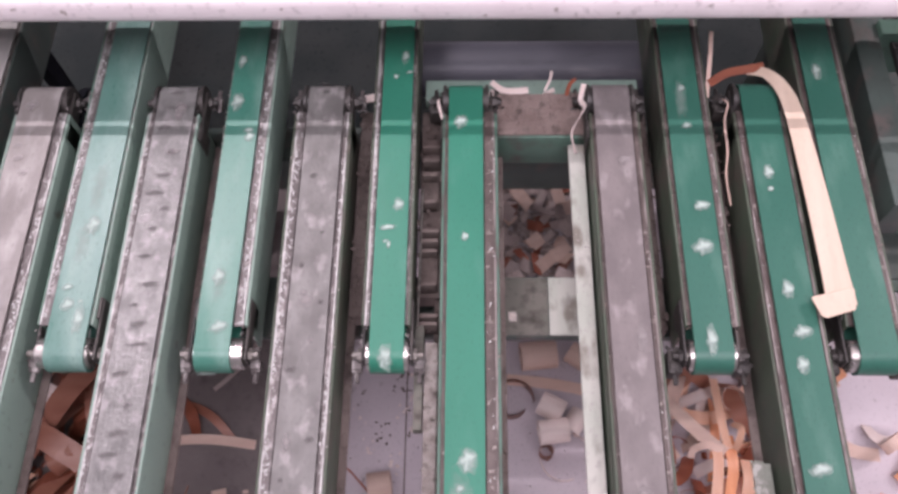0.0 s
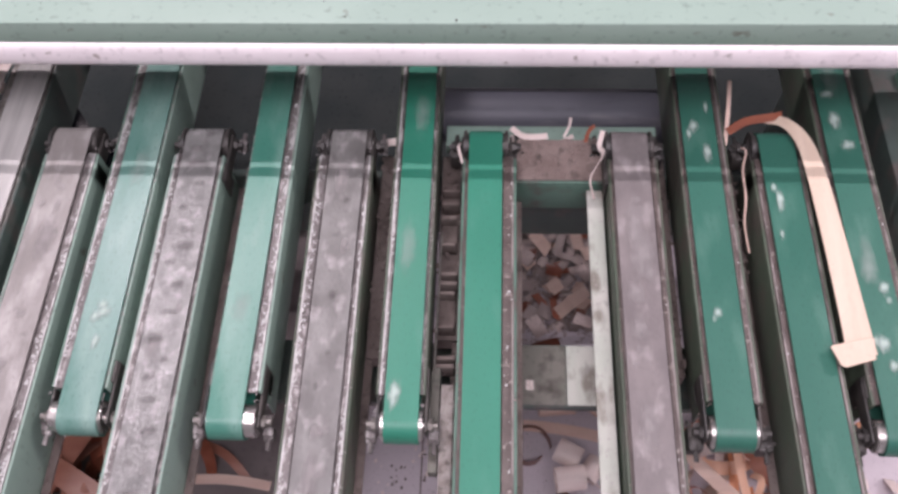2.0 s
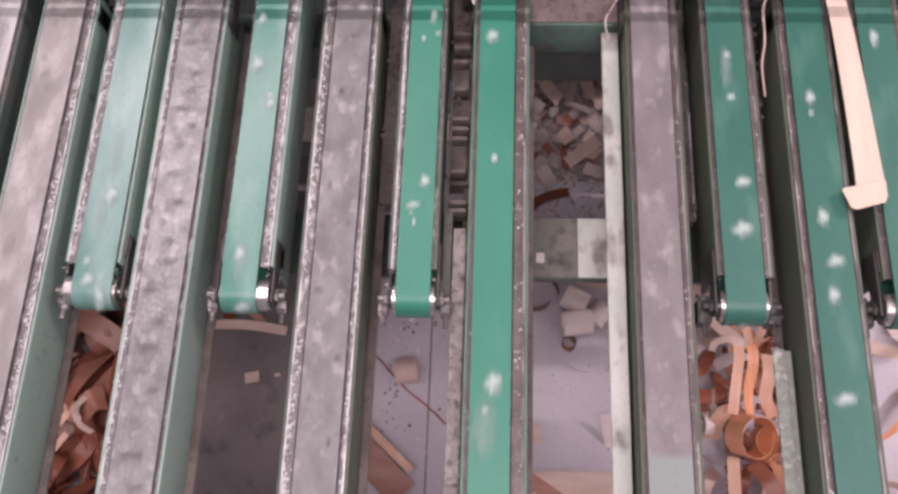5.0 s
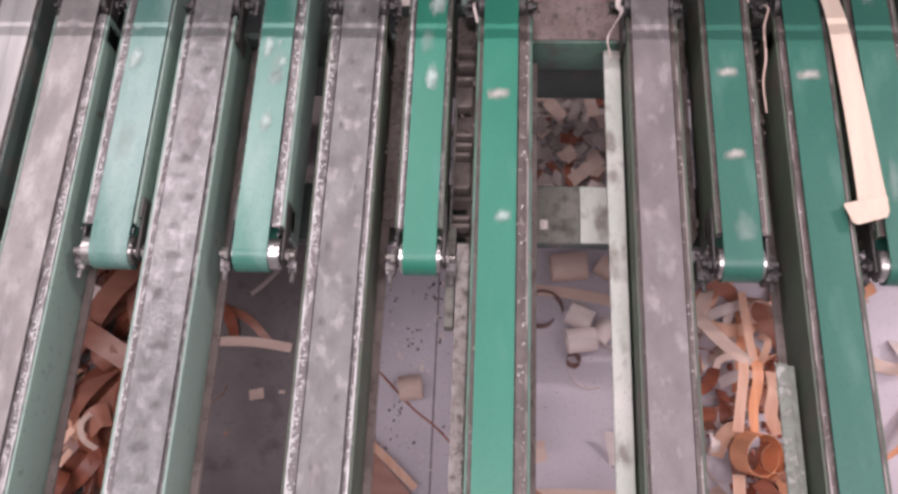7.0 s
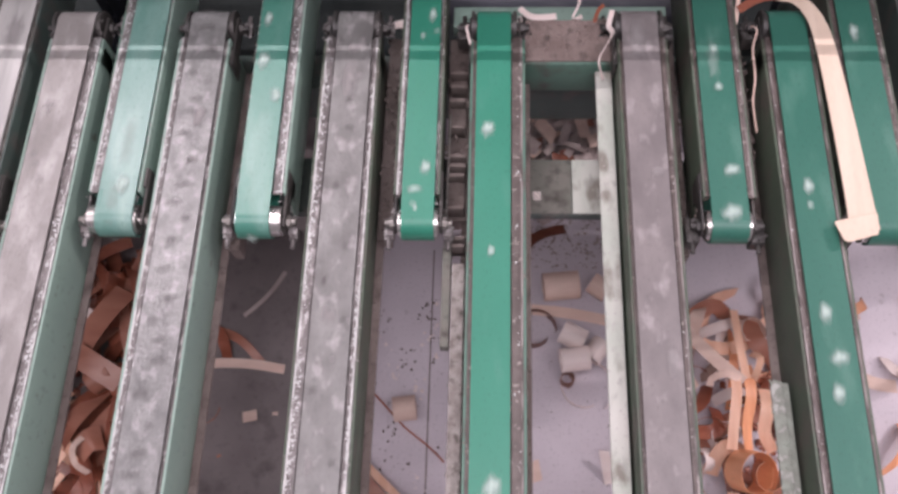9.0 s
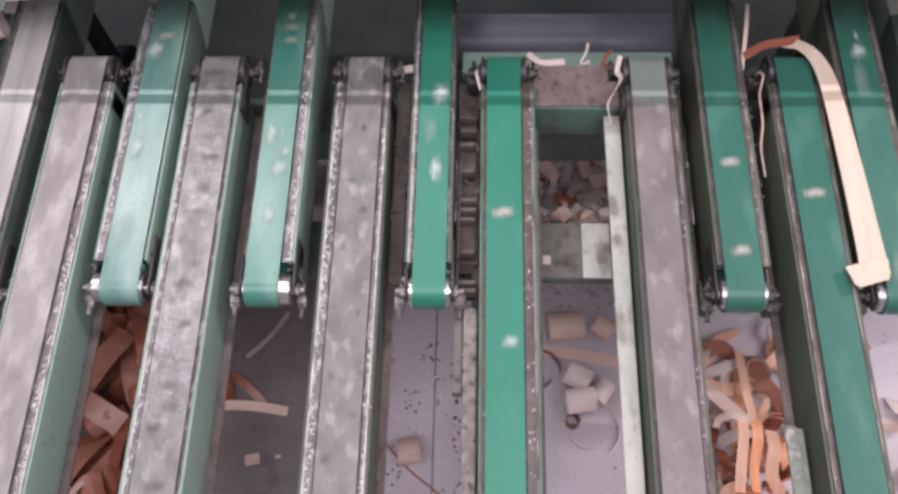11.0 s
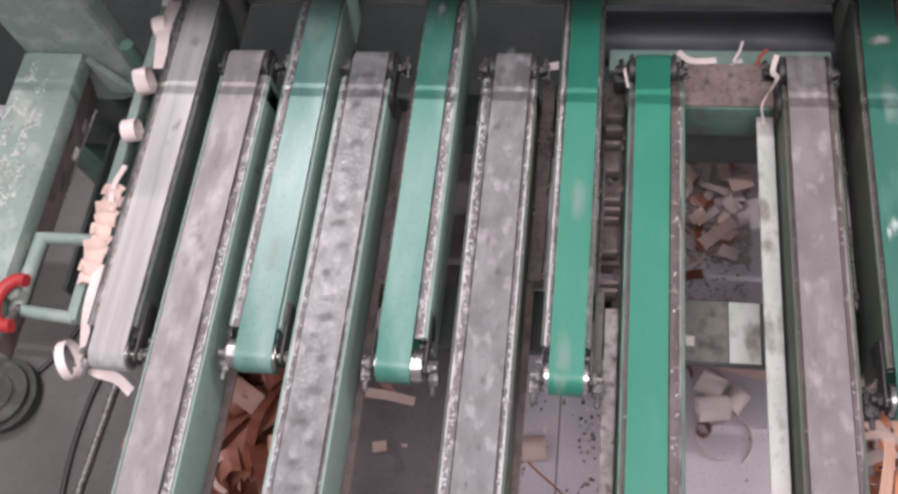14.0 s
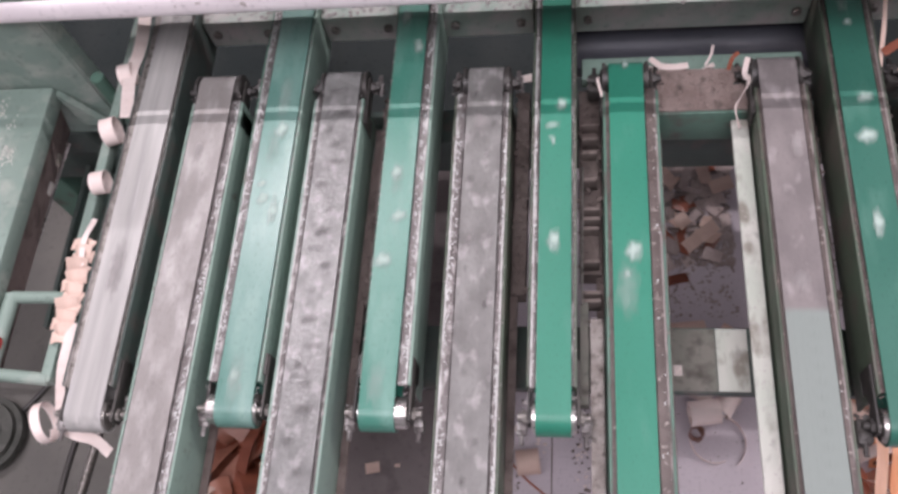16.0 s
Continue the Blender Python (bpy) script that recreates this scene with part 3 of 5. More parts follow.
GROUP = "sliding belt conveyors"


def far_mark(y, t, slide):
    return along(y - slide + SPEED * t, FAR_B)


conveyor(-0.497, 0.045, 0.031, FAR_A, FAR_B, BELT_TEAL, "narrow sliding conveyor with a worn shiny teal belt", width=0.053, body=PAINT, lit_plate=PAINT_PALE_LIT, ends=(0.014, 0.003), sliding=True, group=GROUP, marks=spread(RNG, [(far_mark(0.62, 7.5, 0.0157), 0.0, 0.045, 0.012, CHALK_PINK)], extra=10))
conveyor(-0.302, 0.027, 0.042, FAR_A, FAR_B, BELT_MID, "narrow sliding conveyor with a shiny teal belt", width=0.047, body=PAINT, lit_plate=PAINT_PALE_LIT, ends=(0.002, 0.015), sliding=True, group=GROUP, marks=spread(RNG, [(far_mark(0.61, 7.5, 0.0157), 0.0, 0.036, 0.010, CHALK_PINK), (far_mark(0.635, 7.5, 0.0157), 0.0, 0.040, 0.010, CHALK_PINK), (far_mark(0.70, 7.0, -0.0044), -0.01, 0.018, 0.04, None)], extra=9))
conveyor(-0.0735, 0.035, 0.030, FAR_A, FAR_B, BELT_GREEN, "narrow sliding conveyor with a spotted green belt", width=0.045, ends=(0.005, 0.005), body=PAINT_OLIVE, sliding=True, group=GROUP, marks=spread(RNG, [(far_mark(0.645, 7.0, -0.0044), 0.004, 0.02, 0.045, None)], extra=6))
conveyor(0.350, 0.033, 0.039, FAR_A, FAR_B, BELT_DIM, "narrow sliding conveyor with a stained green belt", ends=(0.005, 0.005), body=PAINT_OLIVE, rail=RAIL_BROWN, sliding=True, group=GROUP, marks=spread(RNG, [(at_start(0.54, FAR_B), 0.002, 0.032, 0.026, None), (at_start(0.602, FAR_B), 0.006, 0.026, 0.018, None), (at_start(0.735, FAR_B), 0.0, 0.014, 0.014, None), (at_start(0.802, FAR_B), 0.0, 0.014, 0.014, None), (far_mark(0.66, 7.0, -0.0044), 0.0, 0.034, 0.016, CHALK_PINK), (far_mark(0.52, 7.0, -0.0044), 0.0, 0.034, 0.016, CHALK_PINK)], extra=5))
conveyor(0.560, 0.035, 0.038, FAR_A, FAR_B, BELT_DIM, "narrow sliding conveyor with a spotted green belt, darkened for the dimmer right side", ends=(0.010, 0.004), body=PAINT_OLIVE, rail=RAIL_BROWN, sliding=True, group=GROUP, marks=spread(RNG, [], extra=12))
conveyor(-0.710, 0.043, 0.034, FAR_A - 0.012, FAR_B - 0.012, BELT_SILVER, "narrow sliding conveyor with a smooth grey belt, silvery sheen streaks in its colour", width=0.054, rail=STEEL_WORN, ends=(0.002, 0.002), litter=12, sliding=True, group=GROUP, smear=SMEAR_PALE, body=PAINT_DARK, marks=spread(RNG, [], (0.012, 0.022), greys, 4))

# ---- fixed frame of the near conveyors ----
frame_near = holder("conveyor_frame", 0, 0, 0, "green steel frame carrying the near conveyors", "machine frame")
bm = bmesh.new()
box(bm, -1.15, 0.95, -0.13, -0.05, TOP - 0.175, TOP - 0.095, 0.004)
part("crossbeam", bm, PAINT, frame_near)
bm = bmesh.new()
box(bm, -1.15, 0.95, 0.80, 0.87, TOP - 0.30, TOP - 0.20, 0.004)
part("crossbeam", bm, PAINT_DARK, frame_near, "dark green crossbeam with the shade below the belts in its colour")
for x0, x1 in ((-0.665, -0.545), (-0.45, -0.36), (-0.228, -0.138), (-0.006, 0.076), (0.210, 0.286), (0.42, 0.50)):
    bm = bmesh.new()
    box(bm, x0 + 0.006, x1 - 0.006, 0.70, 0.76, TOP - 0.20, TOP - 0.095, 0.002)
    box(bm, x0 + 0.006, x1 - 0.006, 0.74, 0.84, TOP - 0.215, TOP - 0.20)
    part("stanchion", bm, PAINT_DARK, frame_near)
for x in (-1.10, 0.90):
    for y in (-0.09, 0.835):
        bm = bmesh.new()
        box(bm, x - 0.035, x + 0.035, y - 0.035, y + 0.035, 0, TOP - (0.175 if y < 0 else 0.20), 0.004)
        box(bm, x - 0.07, x + 0.07, y - 0.07, y + 0.07, 0, 0.01)
        part("leg", bm, PAINT, frame_near)
# dusty box between two conveyors, with a green plate behind it
bm = bmesh.new()
box(bm, 0.075, 0.211, 0.742, 0.822, TOP - 0.115, TOP - 0.040, 0.003)
part("spacer_box", bm, PAINT, frame_near)
bm = bmesh.new()
box(bm, 0.077, 0.209, 0.746, 0.820, TOP - 0.040, TOP - 0.036, 0.001)
crumbs(bm, 260, (0.078, 0.208), (0.747, 0.819), (TOP - 0.037, TOP - 0.035), (0.001, 0.007), RNG)
part("dust_cake", bm, DUST, frame_near, "brown caked wood dust", smooth=False, kind="stuff")
bm = bmesh.new()
box(bm, -0.035, 0.30, 0.826, 0.866, TOP - 0.085, TOP - 0.062, 0.002)
part("back_plate", bm, PAINT_PALE_LIT, frame_near, "pale green back plate")
# pale angle beside the grey conveyor
bm = bmesh.new()
box(bm, 0.183, 0.207, NEAR_A, 0.735, TOP - 0.053, TOP - 0.048, 0.001)
box(bm, 0.203, 0.208, NEAR_A, 0.735, TOP - 0.095, TOP - 0.053, 0.001)
part("ledge_angle", bm, PAINT_CHIPPED, frame_near, "pale chipped steel angle")
bm = bmesh.new()
box(bm, -0.026, -0.009, NEAR_A, 0.42, TOP - 0.056, TOP - 0.051, 0.001)
crumbs(bm, 260, (-0.026, -0.009), (0.05, 0.42), (TOP - 0.051, TOP - 0.050), (0.0008, 0.003), RNG)
box(bm, -0.012, -0.007, NEAR_A, 0.42, TOP - 0.095, TOP - 0.056, 0.001)
part("ledge_angle", bm, DUST_PALE, frame_near, "pale crusted steel angle", smooth=False)
bm = bmesh.new()
crumbs(bm, 160, (0.184, 0.206), (0.05, 0.735), (TOP - 0.0482, TOP - 0.0478), (0.0006, 0.002), RNG)
part("debris", bm, SMEAR_GREY, frame_near, "pale wood crumbs", smooth=False, kind="stuff")
bm = bmesh.new()
box(bm, 0.393, 0.409, NEAR_A, 0.26, TOP - 0.055, TOP - 0.050, 0.001)
crumbs(bm, 260, (0.393, 0.409), (0.0, 0.262), (TOP - 0.051, TOP - 0.049), (0.001, 0.0035), RNG)
box(bm, 0.407, 0.418, NEAR_A, 0.26, TOP - 0.09, TOP - 0.055, 0.001)
part("ledge_angle", bm, LEDGE_GREEN, frame_near, "green crusted steel angle", smooth=False)
# caked crust between neighbouring conveyors at the far ends
for x0, x1, y0 in ((0.287, 0.312, 0.45), (-0.040, -0.008, 0.50), (-0.137, -0.118, 0.47), (0.395, 0.418, 0.60), (-0.355, -0.34, 0.45)):
    bm = bmesh.new()
    crumbs(bm, 130, (x0, x1), (y0, 0.82), (TOP - 0.088, TOP - 0.075), (0.002, 0.006), RNG, 0.6)
    box(bm, x0, x1, y0, 0.82, TOP - 0.12, TOP - 0.085, 0.001)
    part("dust_crust", bm, RUST, frame_near, "dark brown crust of caked wood dust", smooth=False, kind="stuff")

# old chain guide in the narrow gap: ribs, a thin rod and a flat bar
for y, w, h in ((0.725, 0.026, 0.030), (0.665, 0.022, 0.052), (0.585, 0.026, 0.022), (0.535, 0.024, 0.058), (0.455, 0.026, 0.018)):
    bm = bmesh.new()
    box(bm, -0.036, -0.036 + w, y - h / 2, y - h / 2 + 0.006, TOP - 0.085, TOP - 0.055, 0.0015)
    box(bm, -0.036, -0.036 + w, y + h / 2 - 0.006, y + h / 2, TOP - 0.085, TOP - 0.055, 0.0015)
    box(bm, -0.036, -0.012, y - h / 2, y + h / 2, TOP - 0.090, TOP - 0.076, 0.001)
    crumbs(bm, 20, (-0.036, -0.012), (y - h / 2, y + h / 2), (TOP - 0.077, TOP - 0.074), (0.001, 0.004), RNG)
    part("guide_link", bm, RUST, frame_near, "brown dusty guide link")
bm = bmesh.new()
rod(bm, (-0.037, 0.44, TOP - 0.050), (-0.035, 0.66, TOP - 0.052), 0.0018, 8)
part("guide_rod", bm, STEEL_WORN, frame_near, "thin bent steel rod")
bm = bmesh.new()
box(bm, -0.040, -0.028, 0.30, 0.445, TOP - 0.075, TOP - 0.052, 0.001)
part("flat_bar", bm, PAINT_OLIVE2, frame_near, "grey-green flat steel bar")

# dark pipe behind the near ends
bm = bmesh.new()
rod(bm, (-0.06, 0.968, TOP - 0.168), (0.37, 0.968, TOP - 0.168), 0.048, 48, 0.002)
part("cross_pipe", bm, PIPE_DARK, frame_near, "dark blue-grey steel cross pipe")
for x in (-0.08, 0.39):
    bm = bmesh.new()
    box(bm, x - 0.02, x + 0.02, 0.86, 1.0, TOP - 0.30, TOP - 0.09, 0.002)
    part("pipe_bracket", bm, PAINT_DARK, frame_near)

# black mat added so the floor far behind reads as unlit
bm = bmesh.new()
box(bm, -2.6, 1.2, 1.14, 2.7, 0.0, 0.008, 0.002)
thing("floor_mat", bm, UNLIT_BLACK, "black mat added for the unlit floor behind the conveyors", "mat")

# ---- overhead beam and pipe across the belts ----
gantry = holder("cross_gantry", 0, 0, 0, "pale green steel beam with a pale bar across the belts", "beam")
bm = bmesh.new()
box(bm, -1.7, 1.5, 0.827, 0.972, TOP + 0.140, TOP + 0.212, 0.003)
part("beam", bm, PAINT_BEAM, gantry)
bm = bmesh.new()
rod(bm, (-1.7, 0, 0), (1.5, 0, 0), 0.0175, 32)
bmesh.ops.transform(bm, verts=bm.verts, matrix=pose(0, 0.800, TOP + 0.181, -12, 0, -0.07) @ Matrix.Diagonal((1, 0.40, 1, 1)))
part("guard_bar", bm, PIPE_PALE, gantry, "pale scuffed flat-oval bar")
for x in (-1.6, -0.98, 0.95, 1.4):
    bm = bmesh.new()
    rod(bm, (x, 0.80, TOP + 0.18), (x, 0.842, TOP + 0.19), 0.005, 10)
    part("bar_lug", bm, STEEL_DIRTY, gantry)
for x in (-1.6, 1.4):
    bm = bmesh.new()
    box(bm, x - 0.04, x + 0.04, 0.85, 0.93, 0.0, TOP + 0.140, 0.003)
    part("post", bm, PAINT, gantry)
bm = bmesh.new()
crumbs(bm, 110, (0.2, 0.7), (0.87, 0.955), (TOP + 0.212, TOP + 0.213), (0.0008, 0.003), RNG)
crumbs(bm, 16, (-0.6, 0.2), (0.827, 0.955), (TOP + 0.212, TOP + 0.213), (0.0008, 0.0025), RNG)
part("debris", bm, IRON_DARK, gantry, "dark specks of dirt on the beam", smooth=False, kind="stuff")

# ---- carriage under the sliding conveyors ----
carriage = holder("carriage_frame", 0, 0, 0, "dusty green carriage frame under the sliding conveyors", "machine frame")
SLIDERS.append((carriage, 0.0, 0.0, 0.0))
for x0, x1 in ((-0.676, -0.545), (-0.466, -0.335), (-0.262, -0.113), (-0.045, 0.317), (0.389, 0.525)):
    bm = bmesh.new()
    box(bm, x0, x1, 1.055, 1.13, TOP - 0.085, TOP - 0.022, 0.003)
    cross = part("crossbeam", bm, PAINT_DUSTY, carriage)
    for bx in (x0 + 0.02, x1 - 0.02):
        bm = bmesh.new()
        rod(bm, (bx, 1.055, TOP - 0.05), (bx, 1.047, TOP - 0.05), 0.008, 6, 0.001)
        part("bolt", bm, STEEL_WORN, cross)
    bm = bmesh.new()
    crumbs(bm, 90, (x0, x1), (1.056, 1.128), (TOP - 0.022, TOP - 0.021), (0.0015, 0.006), RNG)
    part("debris", bm, SMEAR_GREY, cross, smooth=False, kind="stuff")
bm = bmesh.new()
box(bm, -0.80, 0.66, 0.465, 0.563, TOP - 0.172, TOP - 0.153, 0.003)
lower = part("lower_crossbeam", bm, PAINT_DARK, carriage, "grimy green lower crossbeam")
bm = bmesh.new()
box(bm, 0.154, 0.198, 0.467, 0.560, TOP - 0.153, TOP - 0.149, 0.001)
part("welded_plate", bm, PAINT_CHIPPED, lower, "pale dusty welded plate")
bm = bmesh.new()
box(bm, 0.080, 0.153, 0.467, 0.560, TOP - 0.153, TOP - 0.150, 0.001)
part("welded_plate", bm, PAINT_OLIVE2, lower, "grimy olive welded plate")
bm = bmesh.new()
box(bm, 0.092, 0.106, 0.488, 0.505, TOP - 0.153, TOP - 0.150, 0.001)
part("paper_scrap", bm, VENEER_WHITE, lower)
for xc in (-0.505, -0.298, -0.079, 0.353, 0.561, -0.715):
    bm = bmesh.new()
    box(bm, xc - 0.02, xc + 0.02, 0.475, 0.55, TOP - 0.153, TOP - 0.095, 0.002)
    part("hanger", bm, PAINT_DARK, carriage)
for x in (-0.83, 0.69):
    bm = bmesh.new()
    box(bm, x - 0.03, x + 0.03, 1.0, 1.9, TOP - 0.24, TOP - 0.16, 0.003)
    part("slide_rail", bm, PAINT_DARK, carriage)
    for y in (1.12, 1.75):
        bm = bmesh.new()
        rod(bm, (x - 0.015, y, 0.10), (x + 0.015, y, 0.10), 0.10, 28, 0.004)
        box(bm, x - 0.012, x + 0.012, y - 0.02, y + 0.02, 0.10, TOP - 0.235)
        part("wheel", bm, RUBBER, carriage)
bm = bmesh.new()
box(bm, -0.86, 0.72, 1.20, 1.26, TOP - 0.16, TOP - 0.095, 0.003)
part("bearer", bm, PAINT_DARK, carriage)
# green side bar with a small looped bracket
bm = bmesh.new()
box(bm, -0.801, -0.785, 0.425, 1.60, TOP - 0.045, TOP - 0.022, 0.002)
part("side_bar", bm, PAINT_SIDE, carriage, "green painted side bar")
bm = bmesh.new()
rod(bm, (-0.790, 0.556, TOP - 0.03), (-0.885, 0.556, TOP - 0.03), 0.0095, 14)
rod(bm, (-0.885, 0.560, TOP - 0.03), (-0.888, 0.430, TOP - 0.03), 0.011, 14)
rod(bm, (-0.888, 0.437, TOP - 0.03), (-0.790, 0.430, TOP - 0.03), 0.0095, 14)
rod(bm, (-0.888, 0.458, TOP - 0.030), (-0.888, 0.458, TOP - 0.005), 0.013, 6, 0.002)
part("loop_bracket", bm, PAINT_SIDE, carriage, "green painted looped rod bracket")
bm = bmesh.new()
hook = [(-0.868 + 0.030 * math.cos(radians(d)), 0.436 + 0.036 * math.sin(radians(d)), TOP + 0.006) for d in range(75, 300, 15)]
tube(bm, hook, 0.010)
part("red_stop", bm, RED, carriage, "curved red plastic handle")
bm = bmesh.new()
rod(bm, (-0.885, 0.445, TOP - 0.03), (-0.868, 0.405, TOP + 0.006), 0.006, 10)
part("stop_stud", bm, STEEL_DIRTY, carriage)
for z, x in ((TOP - 0.10, -0.792), (TOP - 0.10, -0.83)):
    bm = bmesh.new()
    box(bm, x - 0.006, x + 0.006, 1.20, 1.24, TOP - 0.165, TOP - 0.04)
    part("strut", bm, PAINT_DARK, carriage)

# ---- left side frame ----
side = holder("side_frame", -0.95, 0, 0, "green dust-covered side beam with an upright column", "machine frame")
bm = bmesh.new()
box(bm, -0.057, 0.050, -0.6, 0.800, TOP - 0.035, TOP, 0.004)
part("side_beam", bm, PAINT_SIDE, side)
bm = bmesh.new()
for _ in range(60):
    cx, cy = RNG.uniform(-0.050, 0.020), RNG.gauss(0.58, 0.10)
    crumbs(bm, RNG.randint(6, 26), (cx - 0.008, cx + 0.008), (cy - 0.014, cy + 0.014), (TOP, TOP + 0.0005), (0.0006, 0.0030), RNG, 0.3)
part("debris", bm, PAINT_CHIPPED, side, "pale wood crumbs on the beam", smooth=False, kind="stuff")
bm = bmesh.new()
foot = ((-0.058, 0.803), (0.053, 0.803), (0.099, 0.823), (0.099, 0.862), (-0.058, 0.862))
low = [bm.verts.new((x, y, TOP - 0.14)) for x, y in foot]
top = [bm.verts.new((x, y, 1.30)) for x, y in foot]
bm.faces.new(low[::-1])
bm.faces.new(top)
for i in range(5):
    bm.faces.new((low[i], low[(i + 1) % 5], top[(i + 1) % 5], top[i]))
bmesh.ops.bevel(bm, geom=[e for e in bm.edges if abs(e.verts[0].co.z - e.verts[1].co.z) > 0.1], offset=0.003, segments=2, affect="EDGES")
part("column", bm, PAINT_SIDE, side)
bm = bmesh.new()
v = [bm.verts.new(p) for p in ((0.052, 0.79, TOP - 0.01), (0.095, 0.79, TOP - 0.10), (0.052, 0.79, TOP - 0.10), (0.052, 0.802, TOP - 0.01), (0.095, 0.802, TOP - 0.10), (0.052, 0.802, TOP - 0.10))]
for q in ((0, 2, 1), (3, 4, 5), (0, 1, 4, 3), (1, 2, 5, 4), (2, 0, 3, 5)):
    bm.faces.new([v[i] for i in q])
part("gusset", bm, PAINT_SIDE, side, smooth=False)
for y in (-0.4, 0.83):
    bm = bmesh.new()
    box(bm, -0.05, 0.03, y - 0.03, y + 0.03, 0, TOP - 0.035 if y < 0 else TOP - 0.14, 0.003)
    part("leg", bm, PAINT_DARK, side)
bm = bmesh.new()
sheet = ((0.050, 0.30, TOP - 0.020), (0.050, 0.786, TOP - 0.020), (0.022, 0.786, TOP - 0.110), (0.022, 0.30, TOP - 0.110))
v = [bm.verts.new((x, y, z)) for x, y, z in sheet] + [bm.verts.new((x - 0.004, y, z - 0.004)) for x, y, z in sheet]
for q in ((3, 2, 1, 0), (4, 5, 6, 7), (0, 1, 5, 4), (1, 2, 6, 5), (2, 3, 7, 6), (3, 0, 4, 7)):
    bm.faces.new([v[i] for i in q])
part("rusty_apron", bm, RUST, side, "rust-brown sloping sheet apron", smooth=False)

# sheet added as a dark background between the beam and the side bar
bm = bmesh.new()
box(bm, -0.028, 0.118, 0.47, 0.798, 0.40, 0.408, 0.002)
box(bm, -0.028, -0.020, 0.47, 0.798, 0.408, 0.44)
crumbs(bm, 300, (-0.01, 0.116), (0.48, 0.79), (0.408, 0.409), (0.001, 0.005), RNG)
part("drip_tray", bm, PAINT_DARK, side, "dark green dusty sheet added as background beside the side beam", smooth=False)
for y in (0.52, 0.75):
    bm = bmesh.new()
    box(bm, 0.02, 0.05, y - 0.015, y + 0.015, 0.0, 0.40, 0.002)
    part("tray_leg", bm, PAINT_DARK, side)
bm = bmesh.new()
rod(bm, (-0.827, 0.818, 0.0), (-0.827, 0.818, TOP), 0.0115, 20, 0.001)
thing("round_post", bm, PAINT, "round green steel post with a flat end", "post")
bm = bmesh.new()
rod(bm, (0.008, 0.31, TOP - 0.11), (0.0255, 0.760, TOP - 0.11), 0.0035, 8)
part("edge_wire", bm, STEEL, side, "thin bright steel wire edge")
for y in (0.66, 0.715):
    bm = bmesh.new()
    box(bm, 0.022, 0.030, y - 0.012, y + 0.012, TOP - 0.10, TOP - 0.085, 0.002)
    part("clip", bm, PAINT_CHIPPED, side, "pale chipped steel clip")
bm = bmesh.new()
rod(bm, (-1.33, 0.36, 0.004), (-1.33, 0.36, 0.050), 0.085, 36, 0.014)
rod(bm, (-1.33, 0.36, 0.004), (-1.33, 0.36, 0.056), 0.045, 24, 0.004)
thing("cart_wheel", bm, RUBBER_GREY, "black rubber wheel lying on the floor board", "wheel")
bm = bmesh.new()
box(bm, -0.80, -0.77, 0.02, 0.62, 0.0, 0.025, 0.003)
thing("floor_rail", bm, STEEL_DIRTY, "dirty steel rail on the concrete floor", "rail")

bm = bmesh.new()
rod(bm, (-1.075, 0.42, 0.012), (-1.10, 0.10, 0.012), 0.008, 12)
thing("floor_pipe", bm, STEEL_WORN, "grey steel pipe lying on the floor board", "pipe")
cable = bpy.data.curves.new("cable", "CURVE")
cable.dimensions, cable.bevel_depth, cable.bevel_resolution = "3D", 0.006, 3
spline = cable.splines.new("BEZIER")
spline.bezier_points.add(3)
for bp, co in zip(spline.bezier_points, ((-1.02, 0.62, 0.008), (-1.10, 0.48, 0.009), (-1.135, 0.30, 0.009), (-1.12, 0.05, 0.009))):
    bp.co, bp.handle_left_type, bp.handle_right_type = co, "AUTO", "AUTO"
hose = cable.splines.new("BEZIER")
hose.bezier_points.add(2)
for bp, co in zip(hose.bezier_points, ((-1.19, 0.60, 0.008), (-1.225, 0.49, 0.009), (-1.36, 0.33, 0.009))):
    bp.co, bp.handle_left_type, bp.handle_right_type = co, "AUTO", "AUTO"
cable.materials.append(IRON_DARK)
tagged(new("floor_cable", cable), "black rubber cable lying on the floor board", "cable")

# ---- right side: beam and chain ----
guard = holder("right_frame", 0.66, 0, 0, "dark green side frame with a drive chain", "machine frame")
bm = bmesh.new()
box(bm, -0.02, 0.02, 0.62, 1.3, TOP - 0.12, TOP - 0.03, 0.003)
part("side_beam", bm, PAINT_DARK, guard)
# dark sheet added to cover the bright floor right of the belts
bm = bmesh.new()
box(bm, -0.018, 0.36, 0.60, 1.35, 0.44, 0.448, 0.002)
crumbs(bm, 160, (0.0, 0.30), (0.62, 1.2), (0.448, 0.449), (0.001, 0.005), RNG)
part("side_deck", bm, PAINT_DARK, guard, "dark green dusty sheet added to hide the bright floor on the right", smooth=False)
for y in (0.66, 1.25):
    bm = bmesh.new()
    box(bm, 0.28, 0.32, y - 0.02, y + 0.02, 0.0, 0.44, 0.002)
    part("leg", bm, PAINT_DARK, guard)
bm = bmesh.new()
box(bm, 0.02, 0.16, 0.62, 0.64, TOP - 0.12, TOP - 0.06, 0.003)
part("cross_bracket", bm, PAINT, guard)
bm = bmesh.new()
box(bm, 0.02, 0.16, 0.92, 0.95, TOP - 0.12, TOP - 0.02, 0.003)
